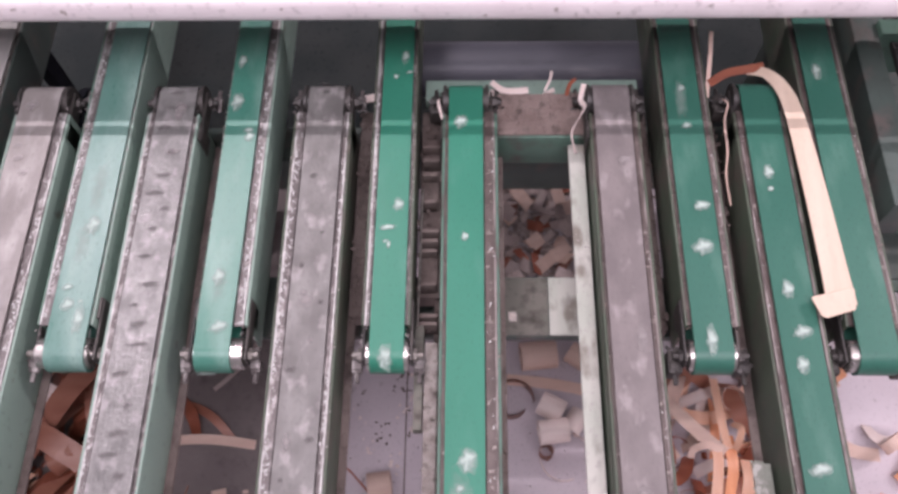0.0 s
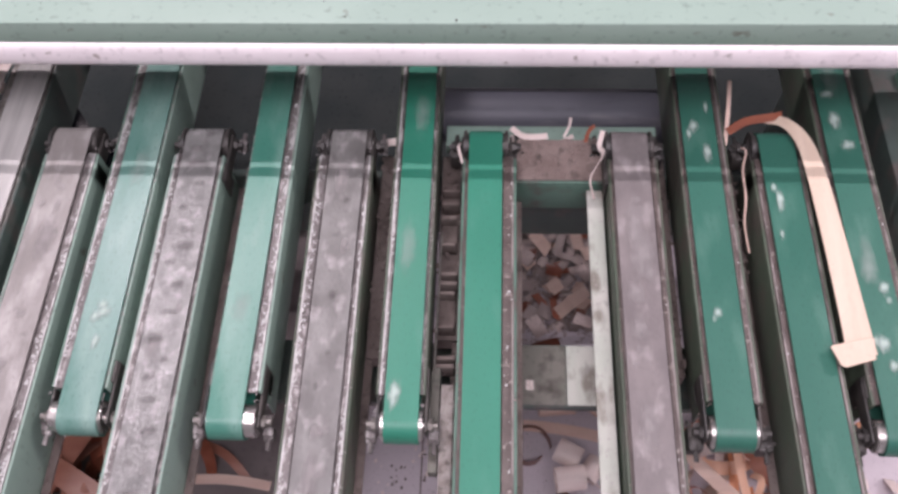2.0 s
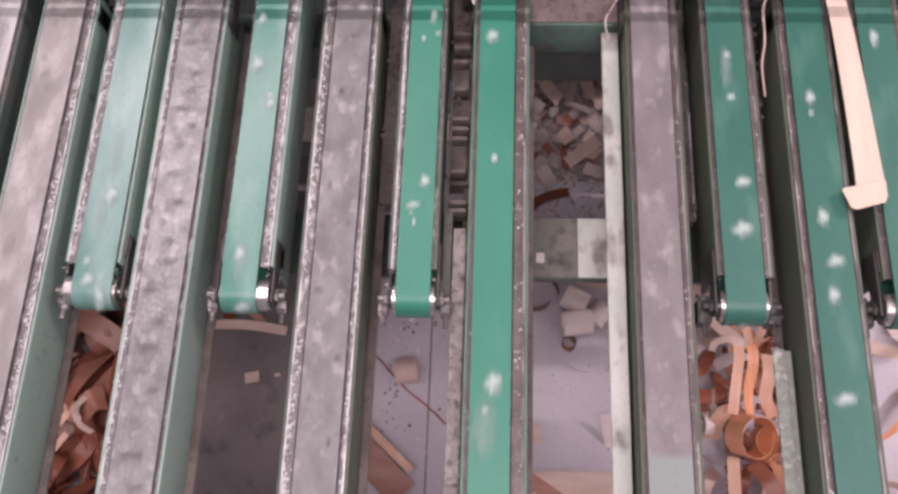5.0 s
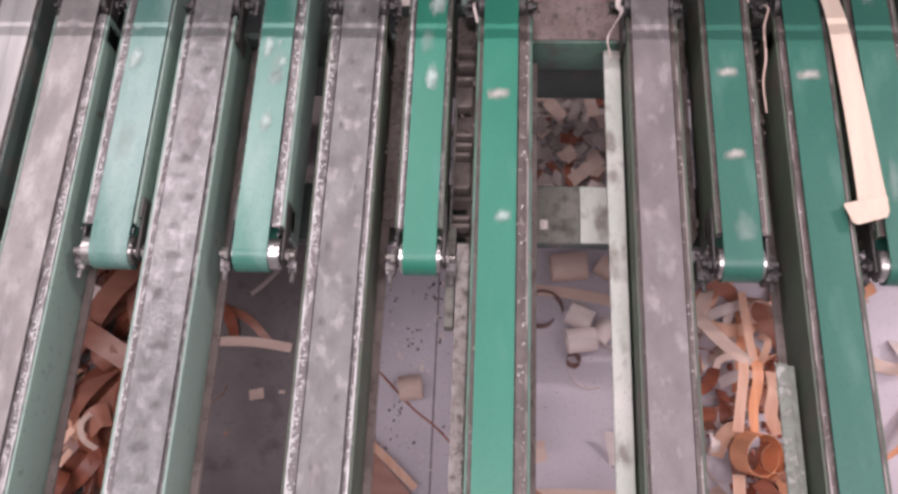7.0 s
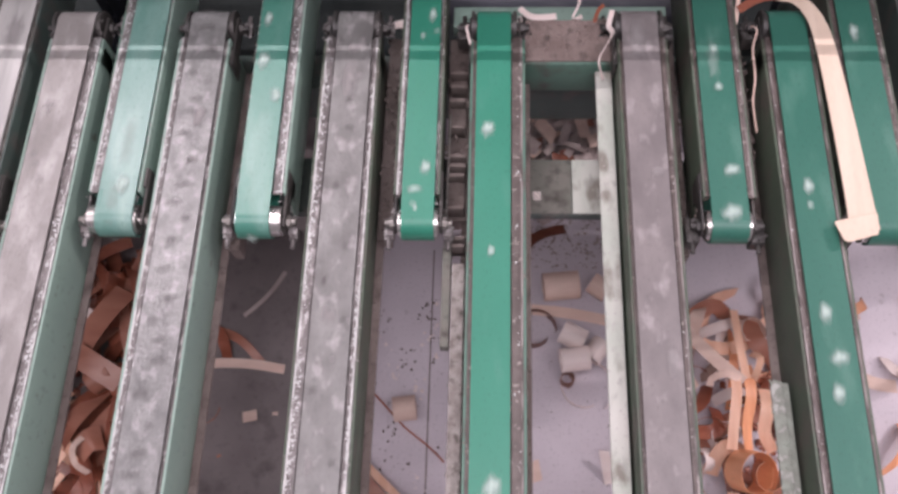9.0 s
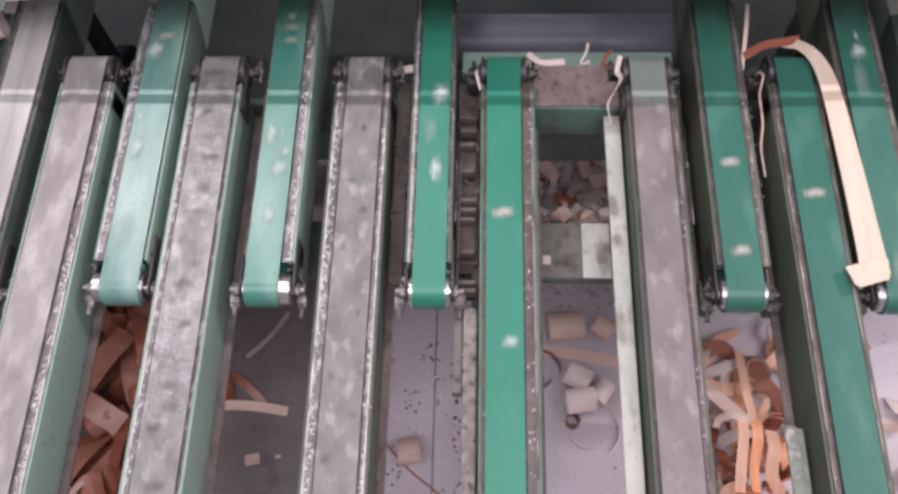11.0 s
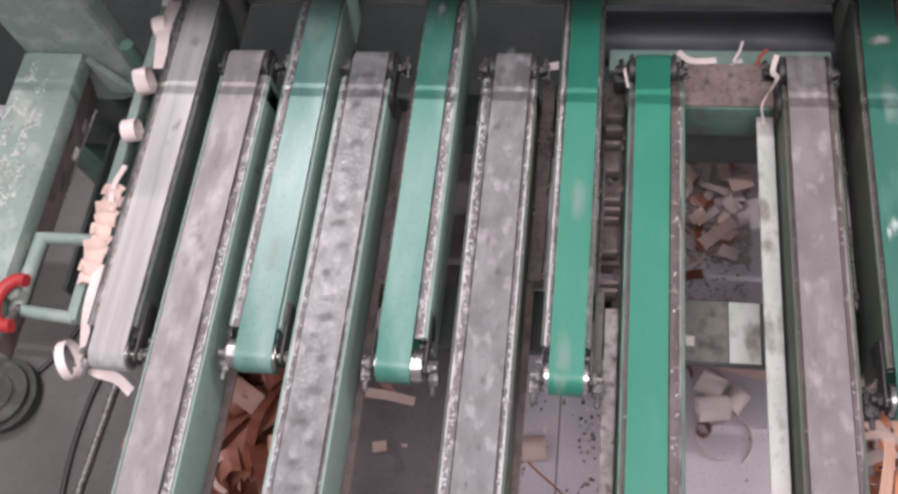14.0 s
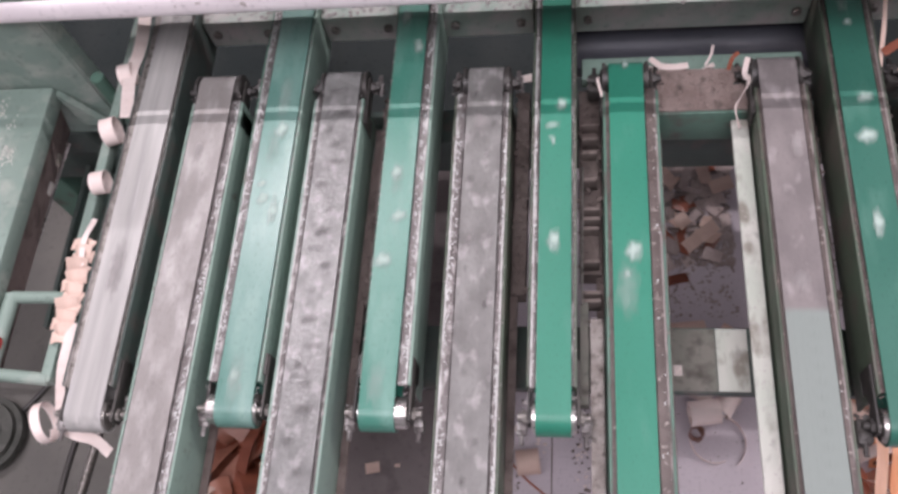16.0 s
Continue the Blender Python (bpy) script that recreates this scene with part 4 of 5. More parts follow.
part("cross_bracket", bm, PAINT, guard)
for y in (0.75, 1.2):
    bm = bmesh.new()
    box(bm, 0.0, 0.05, y - 0.03, y + 0.03, 0, TOP - 0.12, 0.002)
    part("leg", bm, PAINT_DARK, guard)
for lane in (0.048, 0.066):
    chain = bmesh.new()
    for i in range(46):
        y = 0.62 + i * 0.0085
        if i % 2:
            box(chain, lane - 0.006, lane - 0.004, y - 0.007, y + 0.007, TOP - 0.048, TOP - 0.038)
            box(chain, lane + 0.004, lane + 0.006, y - 0.007, y + 0.007, TOP - 0.048, TOP - 0.038)
        rod(chain, (lane - 0.0065, y, TOP - 0.043), (lane + 0.0065, y, TOP - 0.043), 0.0034, 8)
    part("chain", chain, IRON_DARK, guard, "oily black roller chain", smooth=False)

# ---- veneer offcuts ----


def ribbon(path, width, thick=0.0009, up=(0, 0, 1), twist=0.0):
    """A strip of veneer along a list of points; its face is turned by twist degrees in all."""
    bm = bmesh.new()
    path = [Vector(p) for p in path]
    if 3 <= len(path) <= 9:
        ends = [path[0] * 2 - path[1]] + path + [path[-1] * 2 - path[-2]]
        fine = []
        for a, b, c, d in zip(ends, ends[1:], ends[2:], ends[3:]):
            for i in range(4):
                u = i / 4
                fine.append(0.5 * (2 * b + (c - a) * u + (2 * a - 5 * b + 4 * c - d) * u * u + (3 * b - a - 3 * c + d) * u ** 3))
        path = fine + [path[-1]]
    k = len(path)
    w0, w1 = width if isinstance(width, tuple) else (width, width)
    rows = []
    for i, p in enumerate(path):
        width = w0 + (w1 - w0) * i / (k - 1)
        d = (path[min(i + 1, k - 1)] - path[max(i - 1, 0)]).normalized()
        s = d.cross(Vector(up))
        s = s.normalized() if s.length > 1e-4 else Vector((1, 0, 0))
        s = Matrix.Rotation(radians(twist * i / max(1, k - 1)), 3, d) @ s
        nrm = s.cross(d).normalized()
        rows.append([bm.verts.new(p + s * (a * width / 2) + nrm * (b * thick / 2)) for a, b in ((-1, -1), (1, -1), (1, 1), (-1, 1))])
    for r0, r1 in zip(rows, rows[1:]):
        for a in range(4):
            b = (a + 1) % 4
            bm.faces.new((r0[a], r0[b], r1[b], r1[a]))
    bm.faces.new(rows[0][::-1])
    bm.faces.new(rows[-1])
    return bm


def curl(radius, width, turns, tail=0.0, axis="x", steps=26):
    """A rolled strip lying on the floor: a spiral whose axis is level, or upright."""
    pts = []
    for i in range(steps + 1):
        a = turns * 2 * math.pi * i / steps
        r = radius * (1 - 0.28 * i / steps)
        pts.append((r * math.sin(a), -r * math.cos(a)))
    if tail:
        pts = [(-tail, -radius + 0.002), (-tail * 0.5, -radius)] + pts
    bm = bmesh.new()
    rows = []
    for i, (a, b) in enumerate(pts):
        q, p = Vector(pts[min(i + 1, len(pts) - 1)]), Vector(pts[max(i - 1, 0)])
        d = (q - p).normalized()
        nx, ny = -d.y * 0.0005, d.x * 0.0005
        row = []
        for w, s in ((-width / 2, -1), (width / 2, -1), (width / 2, 1), (-width / 2, 1)):
            y, z = a + nx * s, b + ny * s
            row.append(bm.verts.new((w, y, z + radius) if axis == "x" else (y, z, w + width / 2)))
        rows.append(row)
    for r0, r1 in zip(rows, rows[1:]):
        for a in range(4):
            b = (a + 1) % 4
            bm.faces.new((r0[a], r0[b], r1[b], r1[a]))
    bm.faces.new(rows[0][::-1])
    bm.faces.new(rows[-1])
    bmesh.ops.recalc_face_normals(bm, faces=bm.faces)
    return bm


LOOKS = {VENEER_PEACH: "peach-coloured", VENEER: "pale pinkish", VENEER_TAN: "reddish tan", VENEER_CREAM: "cream", VENEER_DUSTY: "dusty brown", VENEER_WHITE: "whitish", VENEER_ORANGE: "orange", VENEER_BROWN: "red-brown"}


def put_curl(x, y, z, radius, width, turns, mat, rz=0, rx=0, ry=0, tail=0.0, axis="x", where="on the concrete floor"):
    return thing("veneer_curl", curl(radius, width, turns, tail, axis), mat, "rolled %s veneer strip lying %s" % (LOOKS[mat], where), "veneer offcut", pose(x, y, z, rx, ry, rz), "veneer offcuts")


def put_strip(points, width, mat, twist=0.0, where="on the concrete floor", up=(0, 0, 1)):
    o = Vector(points[0])
    bm = ribbon([Vector(p) - o for p in points], width, twist=twist, up=up)
    return thing("veneer_strip", bm, mat, "%s veneer strip lying %s" % (LOOKS[mat], where), "veneer offcut", Matrix.Translation(o), "veneer offcuts")


def arc_strip(x, y, z, length, width, bow, lift, rz, mat, twist=0.0, where="on the concrete floor"):
    """A bent loose strip: bowed sideways by bow and lifted in the middle by lift."""
    pts = []
    c, s = math.cos(radians(rz)), math.sin(radians(rz))
    for i in range(11):
        u = i / 10
        a, b = (u - 0.5) * length, bow * math.sin(math.pi * u)
        pts.append((x + a * c - b * s, y + a * s + b * c, z + lift * math.sin(math.pi * u) + 0.001))
    return put_strip(pts, width, mat, twist, where)


def chip(x, y, z, w, h, rz, mat, tilt=0.0, where="on the concrete floor"):
    bm = bmesh.new()
    k = RNG.uniform(-0.25, 0.25)
    lo = [bm.verts.new(p) for p in ((-w / 2, -h / 2, 0), (w / 2, -h / 2 + k * h, 0), (w / 2, h / 2, 0.003), (-w / 2, h / 2 - k * h, 0))]
    hi = [bm.verts.new(q.co + Vector((0, 0, 0.0012))) for q in lo]
    bm.faces.new(hi)
    bm.faces.new(lo[::-1])
    for i in range(4):
        j = (i + 1) % 4
        bm.faces.new((lo[i], lo[j], hi[j], hi[i]))
    return thing("veneer_chip", bm, mat, "small %s veneer chip lying %s" % (LOOKS[mat], where), "veneer offcut", pose(x, y, z, tilt, 0, rz), "veneer chips", smooth=False)


# curls under the middle gap
put_curl(0.200, 0.446, 0.030, 0.027, 0.058, 1.3, VENEER_WHITE, rz=8, rx=10)
put_curl(0.203, 0.500, 0.020, 0.027, 0.050, 1.2, VENEER_WHITE, rz=-28, rx=20)
put_curl(0.248, 0.466, 0.010, 0.024, 0.046, 0.9, VENEER_WHITE, rz=55)
put_curl(0.225, 0.400, 0.0, 0.060, 0.010, 0.95, VENEER_WHITE, axis="z", rz=40)
put_curl(0.186, 0.408, 0.012, 0.015, 0.030, 1.4, VENEER_TAN, axis="z", rz=0)
put_curl(0.122, 0.515, 0.0, 0.045, 0.030, 0.9, VENEER_BROWN, axis="z", rz=90)
put_curl(0.178, 0.606, 0.0, 0.033, 0.074, 1.4, VENEER, rz=6)
put_curl(0.258, 0.606, 0.0, 0.027, 0.040, 0.9, VENEER, rz=-35)
arc_strip(0.195, 0.548, 0.006, 0.24, 0.024, 0.004, 0.010, -8, VENEER)
arc_strip(0.13, 0.70, 0.004, 0.16, 0.022, 0.02, 0.02, 40, VENEER_BROWN)
chip(0.115, 0.225, 0.001, 0.035, 0.045, 10, VENEER)
put_strip([(0.075, 0.128, 0.012), (0.16, 0.130, 0.016), (0.27, 0.132, 0.010)], 0.050, VENEER, 4)
put_strip([(0.085, 0.150, 0.019), (0.14, 0.115, 0.022), (0.20, 0.075, 0.020)], 0.030, VENEER_TAN, 8)
chip(0.262, 0.23, 0.012, 0.02, 0.08, 12, VENEER_WHITE, 30)
chip(0.088, 0.44, 0.001, 0.012, 0.03, 5, VENEER_WHITE)
# floor seen left of the middle
put_curl(-0.142, 0.340, 0.0, 0.028, 0.046, 1.3, VENEER, rz=8)
arc_strip(-0.205, 0.165, 0.020, 0.19, 0.062, 0.0, 0.006, -44, VENEER_TAN, twist=12)
arc_strip(-0.178, 0.196, 0.024, 0.15, 0.016, 0.0, 0.006, -42, VENEER_PEACH, twist=10)
rod_path = [(-0.24 + 0.02 * i, 0.40 - 0.018 * i + 0.004 * math.sin(i), 0.004) for i in range(10)]
put_strip(rod_path, 0.004, VENEER_BROWN)
# under the dark gap
arc_strip(-0.485, 0.427, 0.006, 0.17, 0.020, 0.004, 0.012, -3, VENEER, 25)
arc_strip(-0.50, 0.47, 0.006, 0.12, 0.018, 0.01, 0.015, -35, VENEER_TAN)
arc_strip(-0.46, 0.59, 0.006, 0.13, 0.010, -0.012, 0.01, 52, VENEER_DUSTY)
chip(-0.46, 0.322, 0.014, 0.03, 0.022, 10, VENEER)
chip(-0.42, 0.325, 0.001, 0.03, 0.018, 0, VENEER)
put_curl(-0.560, 0.345, 0.0, 0.045, 0.008, 0.40, VENEER_TAN, axis="z", rz=-60)
arc_strip(-0.545, 0.475, 0.004, 0.09, 0.026, 0.012, 0.02, -60, VENEER_BROWN, 30)
chip(-0.52, 0.235, 0.001, 0.022, 0.014, 35, VENEER_TAN)
put_strip([(-0.575, 0.30, 0.004), (-0.57, 0.27, 0.006), (-0.585, 0.235, 0.005), (-0.59, 0.20, 0.004)], 0.007, VENEER_TAN, 20)

# heaps: left red-brown, right orange, far mixed
heap = random.Random(17)


def heap_of(count, xr, yr, mats, height, lengths, widths, lie=(0, 360), where="in a heap on the floor"):
    for _ in range(count):
        x, y = heap.uniform(*xr), heap.uniform(*yr)
        mat = heap.choice(mats)
        z = heap.uniform(0.0, height)
        kind = heap.random()
        if kind < 0.3:
            put_curl(x, y, z, heap.uniform(0.015, 0.04), heap.uniform(*widths), heap.uniform(0.4, 1.2), mat, rz=heap.uniform(0, 360), rx=heap.uniform(-25, 25), ry=heap.uniform(-25, 25), axis=heap.choice("xxz"), where=where)
        else:
            arc_strip(x, y, z, heap.uniform(*lengths), heap.uniform(*widths), heap.uniform(-0.04, 0.04), heap.uniform(0.005, 0.05), heap.uniform(*lie), mat, heap.uniform(-90, 90), where)


heap_of(110, (-0.93, -0.66), (0.05, 0.66), (VENEER_BROWN,) * 8 + (VENEER_TAN, VENEER_TAN, VENEER_PEACH), 0.07, (0.14, 0.30), (0.020, 0.050), (35, 120))
heap_of(26, (0.48, 0.64), (0.06, 0.60), (VENEER_BROWN,) * 3 + (VENEER_ORANGE,) * 2 + (VENEER_TAN, VENEER_PEACH), 0.035, (0.08, 0.2), (0.020, 0.040))
heap_of(16, (0.42, 0.52), (0.10, 0.60), (VENEER, VENEER_WHITE, VENEER_BROWN), 0.02, (0.06, 0.16), (0.02, 0.03))
heap_of(14, (0.74, 0.95), (0.10, 0.60), (VENEER, VENEER_WHITE, VENEER_ORANGE), 0.02, (0.06, 0.16), (0.02, 0.03))
HEAP = "on a heap of offcuts"
put_curl(0.508, 0.228, 0.062, 0.046, 0.050, 1.25, VENEER_ORANGE, axis="z", rz=30, rx=24, ry=14, where=HEAP)
put_curl(0.556, 0.224, 0.060, 0.030, 0.040, 0.75, VENEER_ORANGE, axis="z", rz=200, rx=-14, ry=10, where=HEAP)
put_strip([(0.503, 0.405, 0.100), (0.502, 0.37, 0.108), (0.493, 0.31, 0.100), (0.490, 0.265, 0.080)], 0.020, VENEER_PEACH, 8, HEAP)
put_strip([(0.484, 0.185, 0.085), (0.481, 0.13, 0.090), (0.483, 0.07, 0.085)], 0.023, VENEER_PEACH, 6, HEAP)
put_strip([(0.532, 0.43, 0.080), (0.533, 0.37, 0.094), (0.522, 0.31, 0.082), (0.525, 0.26, 0.070)], 0.023, VENEER_ORANGE, -35, HEAP)
put_strip([(0.525, 0.55, 0.06), (0.521, 0.50, 0.085), (0.523, 0.45, 0.09), (0.528, 0.40, 0.094)], 0.016, VENEER_PEACH, 20, HEAP)
put_strip([(0.566, 0.385, 0.07), (0.560, 0.345, 0.098), (0.555, 0.30, 0.078), (0.566, 0.262, 0.082)], 0.024, VENEER_PEACH, 40, HEAP)
put_strip([(0.459, 0.388, 0.075), (0.463, 0.40, 0.092), (0.485, 0.405, 0.108), (0.512, 0.395, 0.105)], 0.014, VENEER, 25, HEAP)
put_strip([(0.420, 0.505, 0.07), (0.45, 0.465, 0.082), (0.485, 0.425, 0.09), (0.520, 0.392, 0.092)], 0.026, VENEER, 12, HEAP)
put_curl(0.553, 0.512, 0.03, 0.030, 0.030, 0.9, VENEER, axis="z", rz=60, rx=18, where=HEAP)
put_strip([(0.546, 0.455, 0.075), (0.556, 0.44, 0.098), (0.548, 0.415, 0.100), (0.540, 0.40, 0.092)], 0.014, VENEER_PEACH, 30, HEAP)
put_curl(0.462, 0.30, 0.03, 0.040, 0.006, 1.2, VENEER_TAN, axis="z", rz=20, where=HEAP)
put_curl(0.470, 0.205, 0.03, 0.036, 0.008, 1.0, VENEER, axis="z", rz=120, where=HEAP)
put_strip([(0.52, 0.175, 0.08), (0.545, 0.14, 0.092), (0.56, 0.10, 0.085)], 0.030, VENEER_BROWN, 10, HEAP)
put_strip([(-0.832, 0.285, 0.115), (-0.838, 0.24, 0.125), (-0.842, 0.18, 0.122), (-0.846, 0.11, 0.11)], 0.040, VENEER_PEACH, 14, HEAP)
put_strip([(-0.83, 0.43, 0.11), (-0.79, 0.415, 0.128), (-0.745, 0.39, 0.125), (-0.70, 0.365, 0.11)], 0.046, VENEER_TAN, 8, HEAP)
put_strip([(-0.725, 0.56, 0.10), (-0.75, 0.51, 0.118), (-0.775, 0.465, 0.118), (-0.80, 0.42, 0.105)], 0.050, VENEER_TAN, 10, HEAP)
put_strip([(-0.755, 0.262, 0.10), (-0.765, 0.235, 0.12), (-0.755, 0.205, 0.12), (-0.735, 0.19, 0.10)], 0.014, VENEER, 40, HEAP)
put_strip([(-0.725, 0.26, 0.09), (-0.745, 0.25, 0.105), (-0.765, 0.225, 0.10)], 0.05, VENEER_TAN, 10, HEAP)
put_strip([(-0.80, 0.345, 0.10), (-0.806, 0.315, 0.125), (-0.80, 0.285, 0.11)], 0.018, VENEER_PEACH, 50, HEAP)
for x, y, rz, w in ((-0.83, 0.45, 40, 0.02), (-0.80, 0.50, 70, 0.025), (-0.845, 0.295, 60, 0.018), (-0.79, 0.21, 55, 0.014), (-0.785, 0.17, 50, 0.016)):
    chip(x, y, 0.118, 0.036, w, rz, VENEER_PEACH if y < 0.4 else VENEER_WHITE, 12, HEAP)
for i in range(120):
    chip(heap.uniform(0.09, 0.285), 1.07 - 0.29 * heap.random() ** 1.6, heap.uniform(0.0, 0.03), heap.uniform(0.012, 0.035), heap.uniform(0.015, 0.05), heap.uniform(0, 360), heap.choice((VENEER_DUSTY,) * 7 + (VENEER, VENEER_BROWN)), heap.uniform(-25, 25))
bm = bmesh.new()
for x, y, w, h, rz in ((0.182, 0.872, 0.030, 0.036, 35), (0.232, 0.999, 0.026, 0.060, 15), (0.217, 0.832, 0.030, 0.085, -52), (0.270, 0.960, 0.050, 0.030, 20), (0.150, 0.985, 0.030, 0.075, 40)):
    chip(x, y, 0.036, w, h, rz, VENEER, 8)
crumbs(bm, 1500, (0.07, 0.29), (0.78, 1.08), (0.0, 0.010), (0.002, 0.010), heap)
crumbs(bm, 260, (0.07, 0.29), (0.66, 0.80), (0.0, 0.002), (0.001, 0.006), heap)
thing("wood_dust", bm, VENEER_DUSTY, "brown crumbs and dust heaped on the floor", "wood dust", kind="stuff", smooth=False)
bm = bmesh.new()
for _ in range(16):
    cx, cy = heap.uniform(-0.26, 0.0), heap.uniform(0.1, 0.62)
    crumbs(bm, heap.randint(3, 14), (cx - 0.02, cx + 0.02), (cy - 0.025, cy + 0.025), (0.0, 0.001), (0.001, 0.005), heap)
crumbs(bm, 60, (-0.27, 0.28), (0.1, 0.6), (0.0, 0.001), (0.0008, 0.003), heap)
crumbs(bm, 220, (-0.055, 0.0), (0.1, 0.66), (0.0, 0.003), (0.001, 0.006), heap)
crumbs(bm, 120, (-0.27, -0.235), (0.1, 0.66), (0.0, 0.002), (0.001, 0.005), heap)
thing("floor_crumbs", bm, RUST, "dark crumbs of bark scattered on the concrete", "crumbs", kind="stuff", smooth=False)
bm = bmesh.new()
crumbs(bm, 500, (-0.95, -0.64), (0.0, 0.7), (0.0, 0.02), (0.004, 0.016), heap)
crumbs(bm, 160, (0.48, 0.66), (0.0, 0.45), (0.0, 0.02), (0.004, 0.014), heap)
thing("shredded_veneer", bm, VENEER_BROWN, "red-brown shredded veneer under the heaps", "wood dust", kind="stuff", smooth=False)

bm = bmesh.new()
for _ in range(14):
    cx, cy = heap.uniform(-0.26, -0.01), heap.uniform(0.12, 0.60)
    crumbs(bm, heap.randint(2, 9), (cx - 0.015, cx + 0.015), (cy - 0.02, cy + 0.02), (0.0, 0.001), (0.0015, 0.006), heap)
crumbs(bm, 90, (-0.05, 0.0), (0.1, 0.66), (0.001, 0.004), (0.001, 0.005), heap)
thing("pale_crumbs", bm, VENEER_WHITE, "pale wood crumbs scattered on the concrete", "crumbs", kind="stuff", smooth=False)
bm = bmesh.new()
box(bm, -0.0975, -0.0945, -0.5, 0.70, 0.0, 0.0008)
thing("floor_joint", bm, RUST, "thin dirt-filled joint in the concrete floor", "joint", kind="structure", smooth=False)

# long pale strip caught beside the right green belt, folded at its end
put_strip([(0.450, 0.832, TOP + 0.004), (0.474, 0.823, TOP + 0.010), (0.494, 0.795, TOP + 0.012), (0.506, 0.745, TOP + 0.010), (0.5145, 0.63, TOP + 0.007), (0.519, 0.50, TOP + 0.007), (0.519, 0.452, TOP + 0.009)], (0.015, 0.040), VENEER_CREAM, where="beside the green belt")
bm = bmesh.new()
ends = ((0.027, 0.021, 0.004), (-0.030, 0.009, 0.003), (-0.024, -0.022, 0.009), (0.024, -0.012, 0.006))
rim = []
for (cx, cy, r), start in zip(ends, (0, 90, 180, 270)):
    for k in range(6):
        ang = radians(start + 18 * k)
        sx, sy = (1 if cx > 0 else -1), (1 if cy > 0 else -1)
        rim.append((cx - sx * r + r * math.cos(ang), cy - sy * r + r * math.sin(ang)))
upper = [bm.verts.new((x, y, 0.0018 - 5.0 * x * x)) for x, y in rim]
under = [bm.verts.new((x, y, 0.0006 - 5.0 * x * x)) for x, y in rim]
bm.faces.new(upper)
bm.faces.new(under[::-1])
for i in range(len(rim)):
    j = (i + 1) % len(rim)
    bm.faces.new((under[i], under[j], upper[j], upper[i]))
thing("veneer_flap", bm, VENEER_CREAM, "rounded cream veneer end folded over a strip", "veneer offcut", pose(0.510, 0.453, TOP + 0.0155, 0, 0, 0), "veneer offcuts", smooth=False)
put_strip([(0.394, 0.815, TOP - 0.005), (0.42, 0.826, TOP + 0.006), (0.45, 0.83, TOP + 0.010), (0.475, 0.836, TOP + 0.008)], 0.013, VENEER_BROWN, 25, where="round the roller's end")
put_strip([(0.392, 0.80, TOP - 0.02), (0.396, 0.85, TOP + 0.01), (0.397, 0.885, TOP + 0.03)], 0.006, VENEER, where="upright beside the roller")
put_strip([(0.412, 0.805, TOP - 0.03), (0.420, 0.785, TOP - 0.012), (0.413, 0.755, TOP - 0.018), (0.409, 0.70, TOP - 0.012), (0.405, 0.665, TOP - 0.022), (0.408, 0.62, TOP - 0.03)], 0.0026, VENEER, 60, where="as a curled thread beside the belt")
put_strip([(0.207, 0.815, TOP - 0.005), (0.201, 0.79, TOP - 0.010), (0.205, 0.772, TOP - 0.004), (0.193, 0.752, TOP - 0.016), (0.186, 0.735, TOP - 0.022), (0.193, 0.715, TOP - 0.040)], 0.008, VENEER_WHITE, 140, where="over the dusty steel angle")
for x, y, w, h, rz in ((0.085, 0.835, 0.04, 0.012, -20), (0.11, 0.832, 0.03, 0.010, 10), (0.155, 0.838, 0.03, 0.006, 30), (-0.125, 0.83, 0.022, 0.016, 0)):
    chip(x, y, TOP - 0.062, w, h, rz, VENEER_WHITE, where="on the pale green plate")
put_strip([(-0.01, 0.80, TOP - 0.02), (-0.012, 0.78, TOP - 0.002), (-0.006, 0.755, TOP - 0.008)], 0.004, VENEER_WHITE, 40, where="beside the roller")

put_strip([(0.068, 0.838, TOP - 0.030), (0.085, 0.826, TOP - 0.034), (0.105, 0.823, TOP - 0.033), (0.125, 0.826, TOP - 0.034)], 0.010, VENEER_WHITE, 15, where="on the dusty box's edge")
put_strip([(0.150, 0.824, TOP - 0.034), (0.158, 0.836, TOP - 0.022), (0.160, 0.845, TOP - 0.012)], 0.004, VENEER_WHITE, 20, where="on the dusty box's edge")
put_strip([(0.183, 0.815, TOP - 0.034), (0.188, 0.826, TOP - 0.020), (0.196, 0.830, TOP - 0.012)], 0.006, VENEER_BROWN, 20, where="on the dusty box's edge")

# offcuts caught along the silvery conveyor, sliding with it


def riding(ob):
    SLIDERS.append((ob, *ob.location))
    return ob


for y, r, rz in ((0.828, 0.026, 18), (0.738, 0.021, 10), (0.94, 0.022, 15)):
    ob = put_curl(-0.776, y, TOP - 0.030, r, 0.022, 1.05, VENEER_WHITE, rz=rz, axis="x", where="on the green side bar")
    riding(ob)
stack = holder("veneer_stack", -0.781, 0.553, TOP - 0.03, "ragged stack of pale veneer scraps beside the conveyor", "veneer offcut", "veneer offcuts")
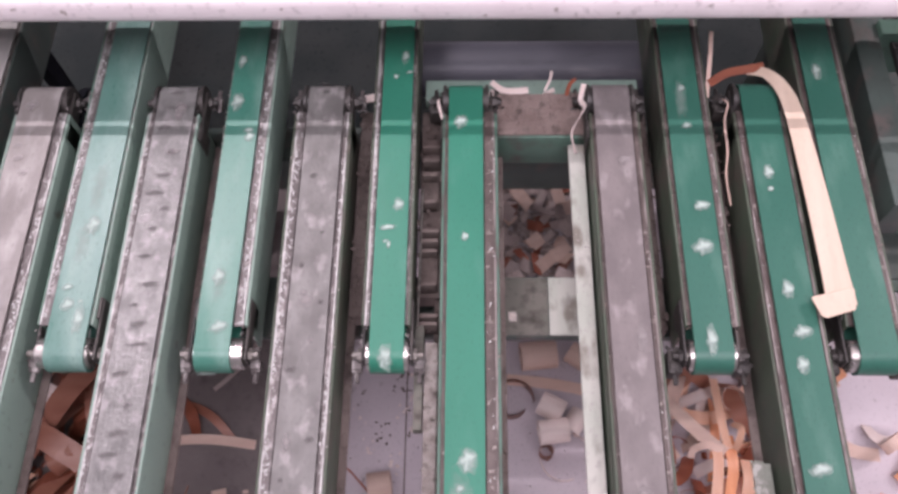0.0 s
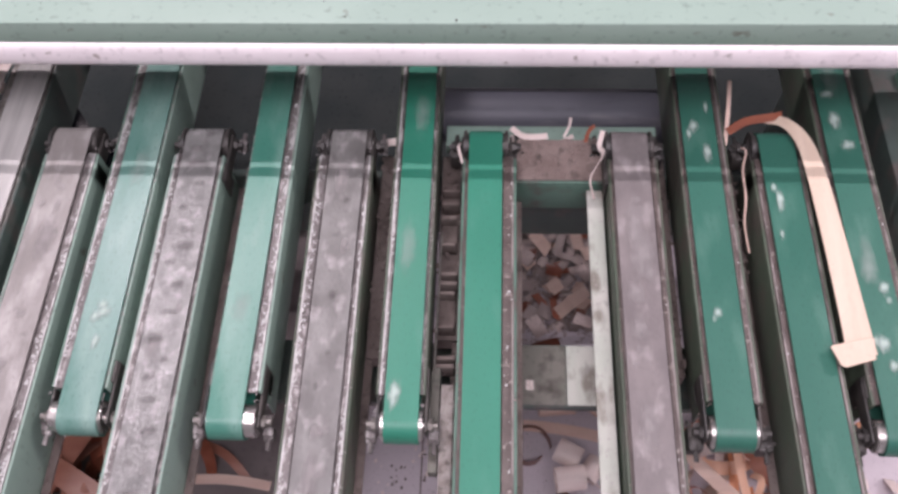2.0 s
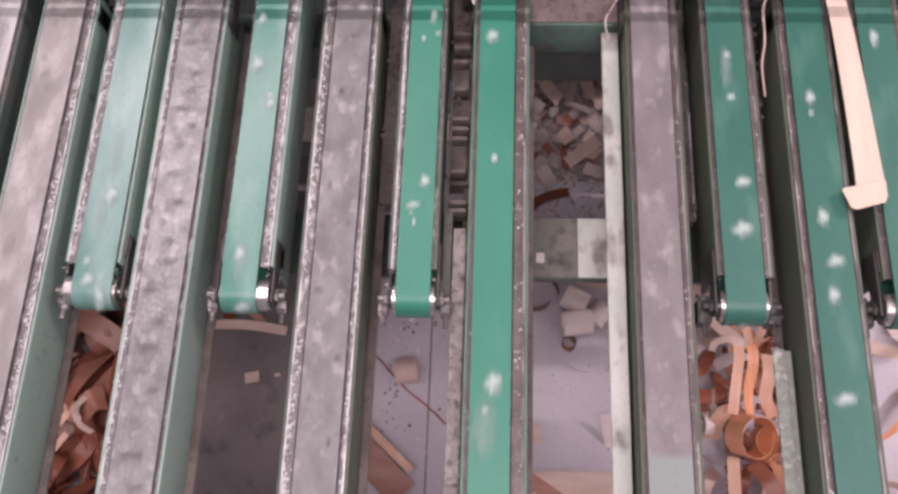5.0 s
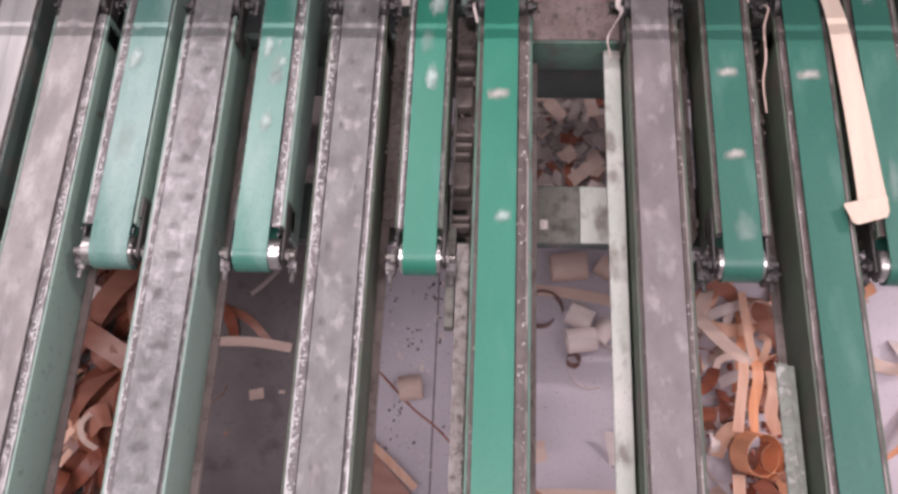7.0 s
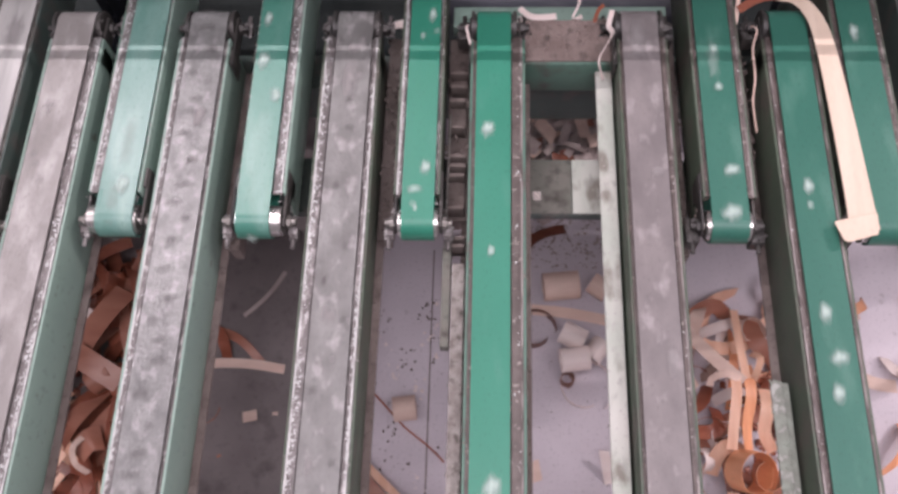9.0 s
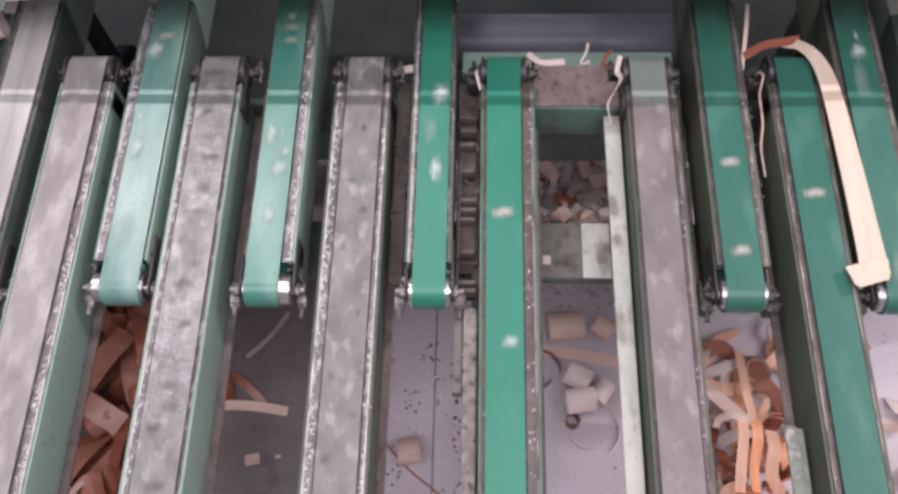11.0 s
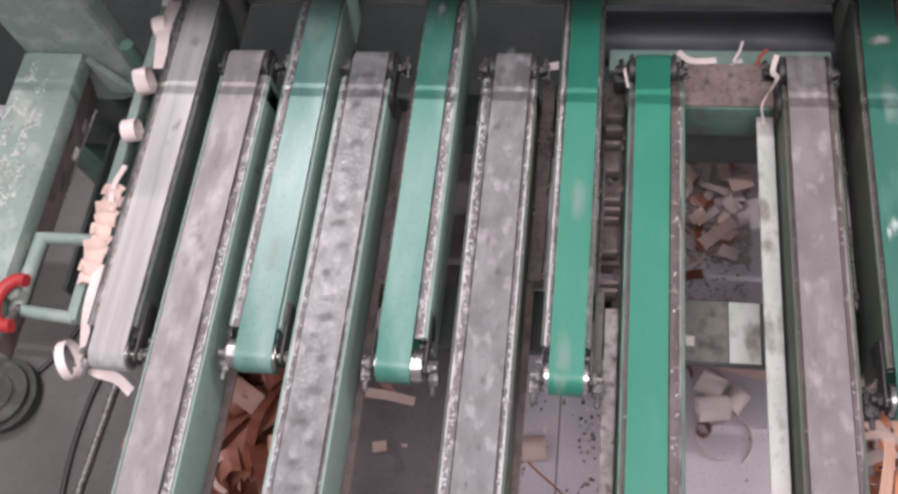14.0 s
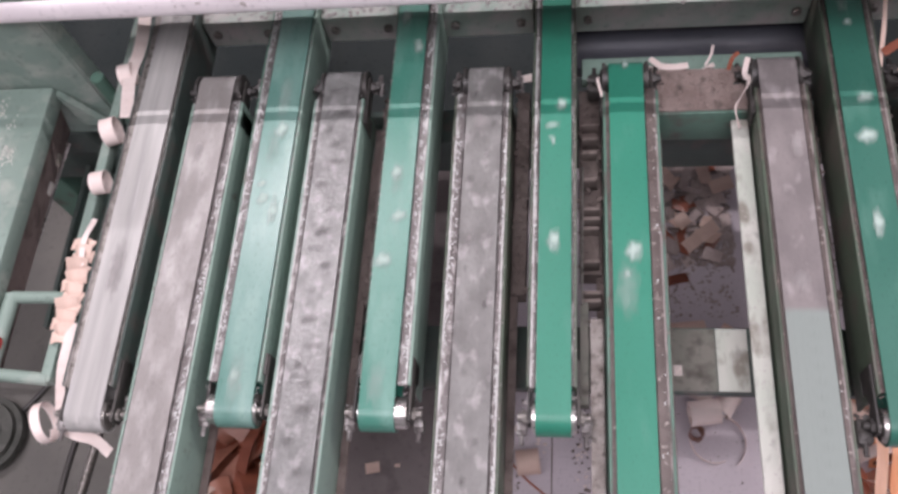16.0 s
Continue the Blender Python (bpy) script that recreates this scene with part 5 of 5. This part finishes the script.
for i in range(15):
    bm = ribbon([(-0.015 + 0.006 * math.sin(i * 2.1), 0, 0), (0.0, 0.002, 0.005), (0.016 + 0.003 * math.sin(2.2 * i), 0, 0.0)], 0.020)
    lay = part("scrap", bm, VENEER, stack)
    lay.location = (0, -0.065 + 0.0105 * i, 0.012 + 0.003 * (i % 2))
    lay.rotation_euler = (radians(24 if i % 2 else -10), 0, radians(8 * math.sin(1.7 * i)))
riding(stack)
riding(put_strip([(-0.764, 0.51, TOP - 0.012), (-0.768, 0.45, TOP - 0.018), (-0.771, 0.41, TOP - 0.035), (-0.768, 0.375, TOP - 0.05), (-0.75, 0.36, TOP - 0.055), (-0.715, 0.352, TOP - 0.055), (-0.69, 0.335, TOP - 0.06)], 0.016, VENEER_WHITE, 20, where="caught at the conveyor's end"))
riding(put_curl(-0.796, 0.372, TOP - 0.09, 0.034, 0.014, 1.0, VENEER_WHITE, rz=20, axis="x", where="caught at the conveyor's end"))
riding(put_strip([(-0.775, 0.60, TOP - 0.012), (-0.778, 0.64, TOP - 0.008), (-0.774, 0.68, TOP - 0.016)], 0.008, VENEER_WHITE, 20, where="along the green side bar"))
riding(put_strip([(-0.762, 0.86, TOP - 0.01), (-0.764, 0.93, TOP + 0.004), (-0.766, 1.0, TOP - 0.006), (-0.768, 1.08, TOP + 0.004)], 0.022, VENEER_WHITE, 10, where="along the green side bar"))


# ---- what moves ----


def motions():
    for ob, x, y, z in SLIDERS:
        walk(ob, [(t, pose(0, s, 0) @ Matrix.Translation((x, y, z)) @ ob.rotation_euler.to_matrix().to_4x4()) for t, s in SLIDE])
    for k, (mark, ya, yb, x, u0) in enumerate(MARKS):
        d, arc = yb - ya, math.pi * (R + 0.0006)
        total = 2 * d + 2 * arc
        stops = [0, d * 0.33, d * 0.67, d, d + arc / 4, d + arc / 2, d + arc * 0.75, d + arc, 1.5 * d + arc, 2 * d + arc, 2 * d + arc * 1.25, 2 * d + arc * 1.5, 2 * d + arc * 1.75]
        times = {round(q * FPS) / FPS for q in RUN_T}
        for turn in range(-1, 7):
            for u in stops:
                t = float(np.interp(u + turn * total - u0, RUN_S, RUN_T))
                if 0.02 < t < 15.98:
                    times.add(round(t * FPS) / FPS)
        walk(mark, [(t, loop_pose(u0 + float(np.interp(t, RUN_T, RUN_S)), ya, yb, x, 0.0010 + 0.0003 * (k % 7) if len(mark.data.vertices) > 8 else 0.0003 + 0.0002 * (k % 2))) for t in sorted(times)])


motions()
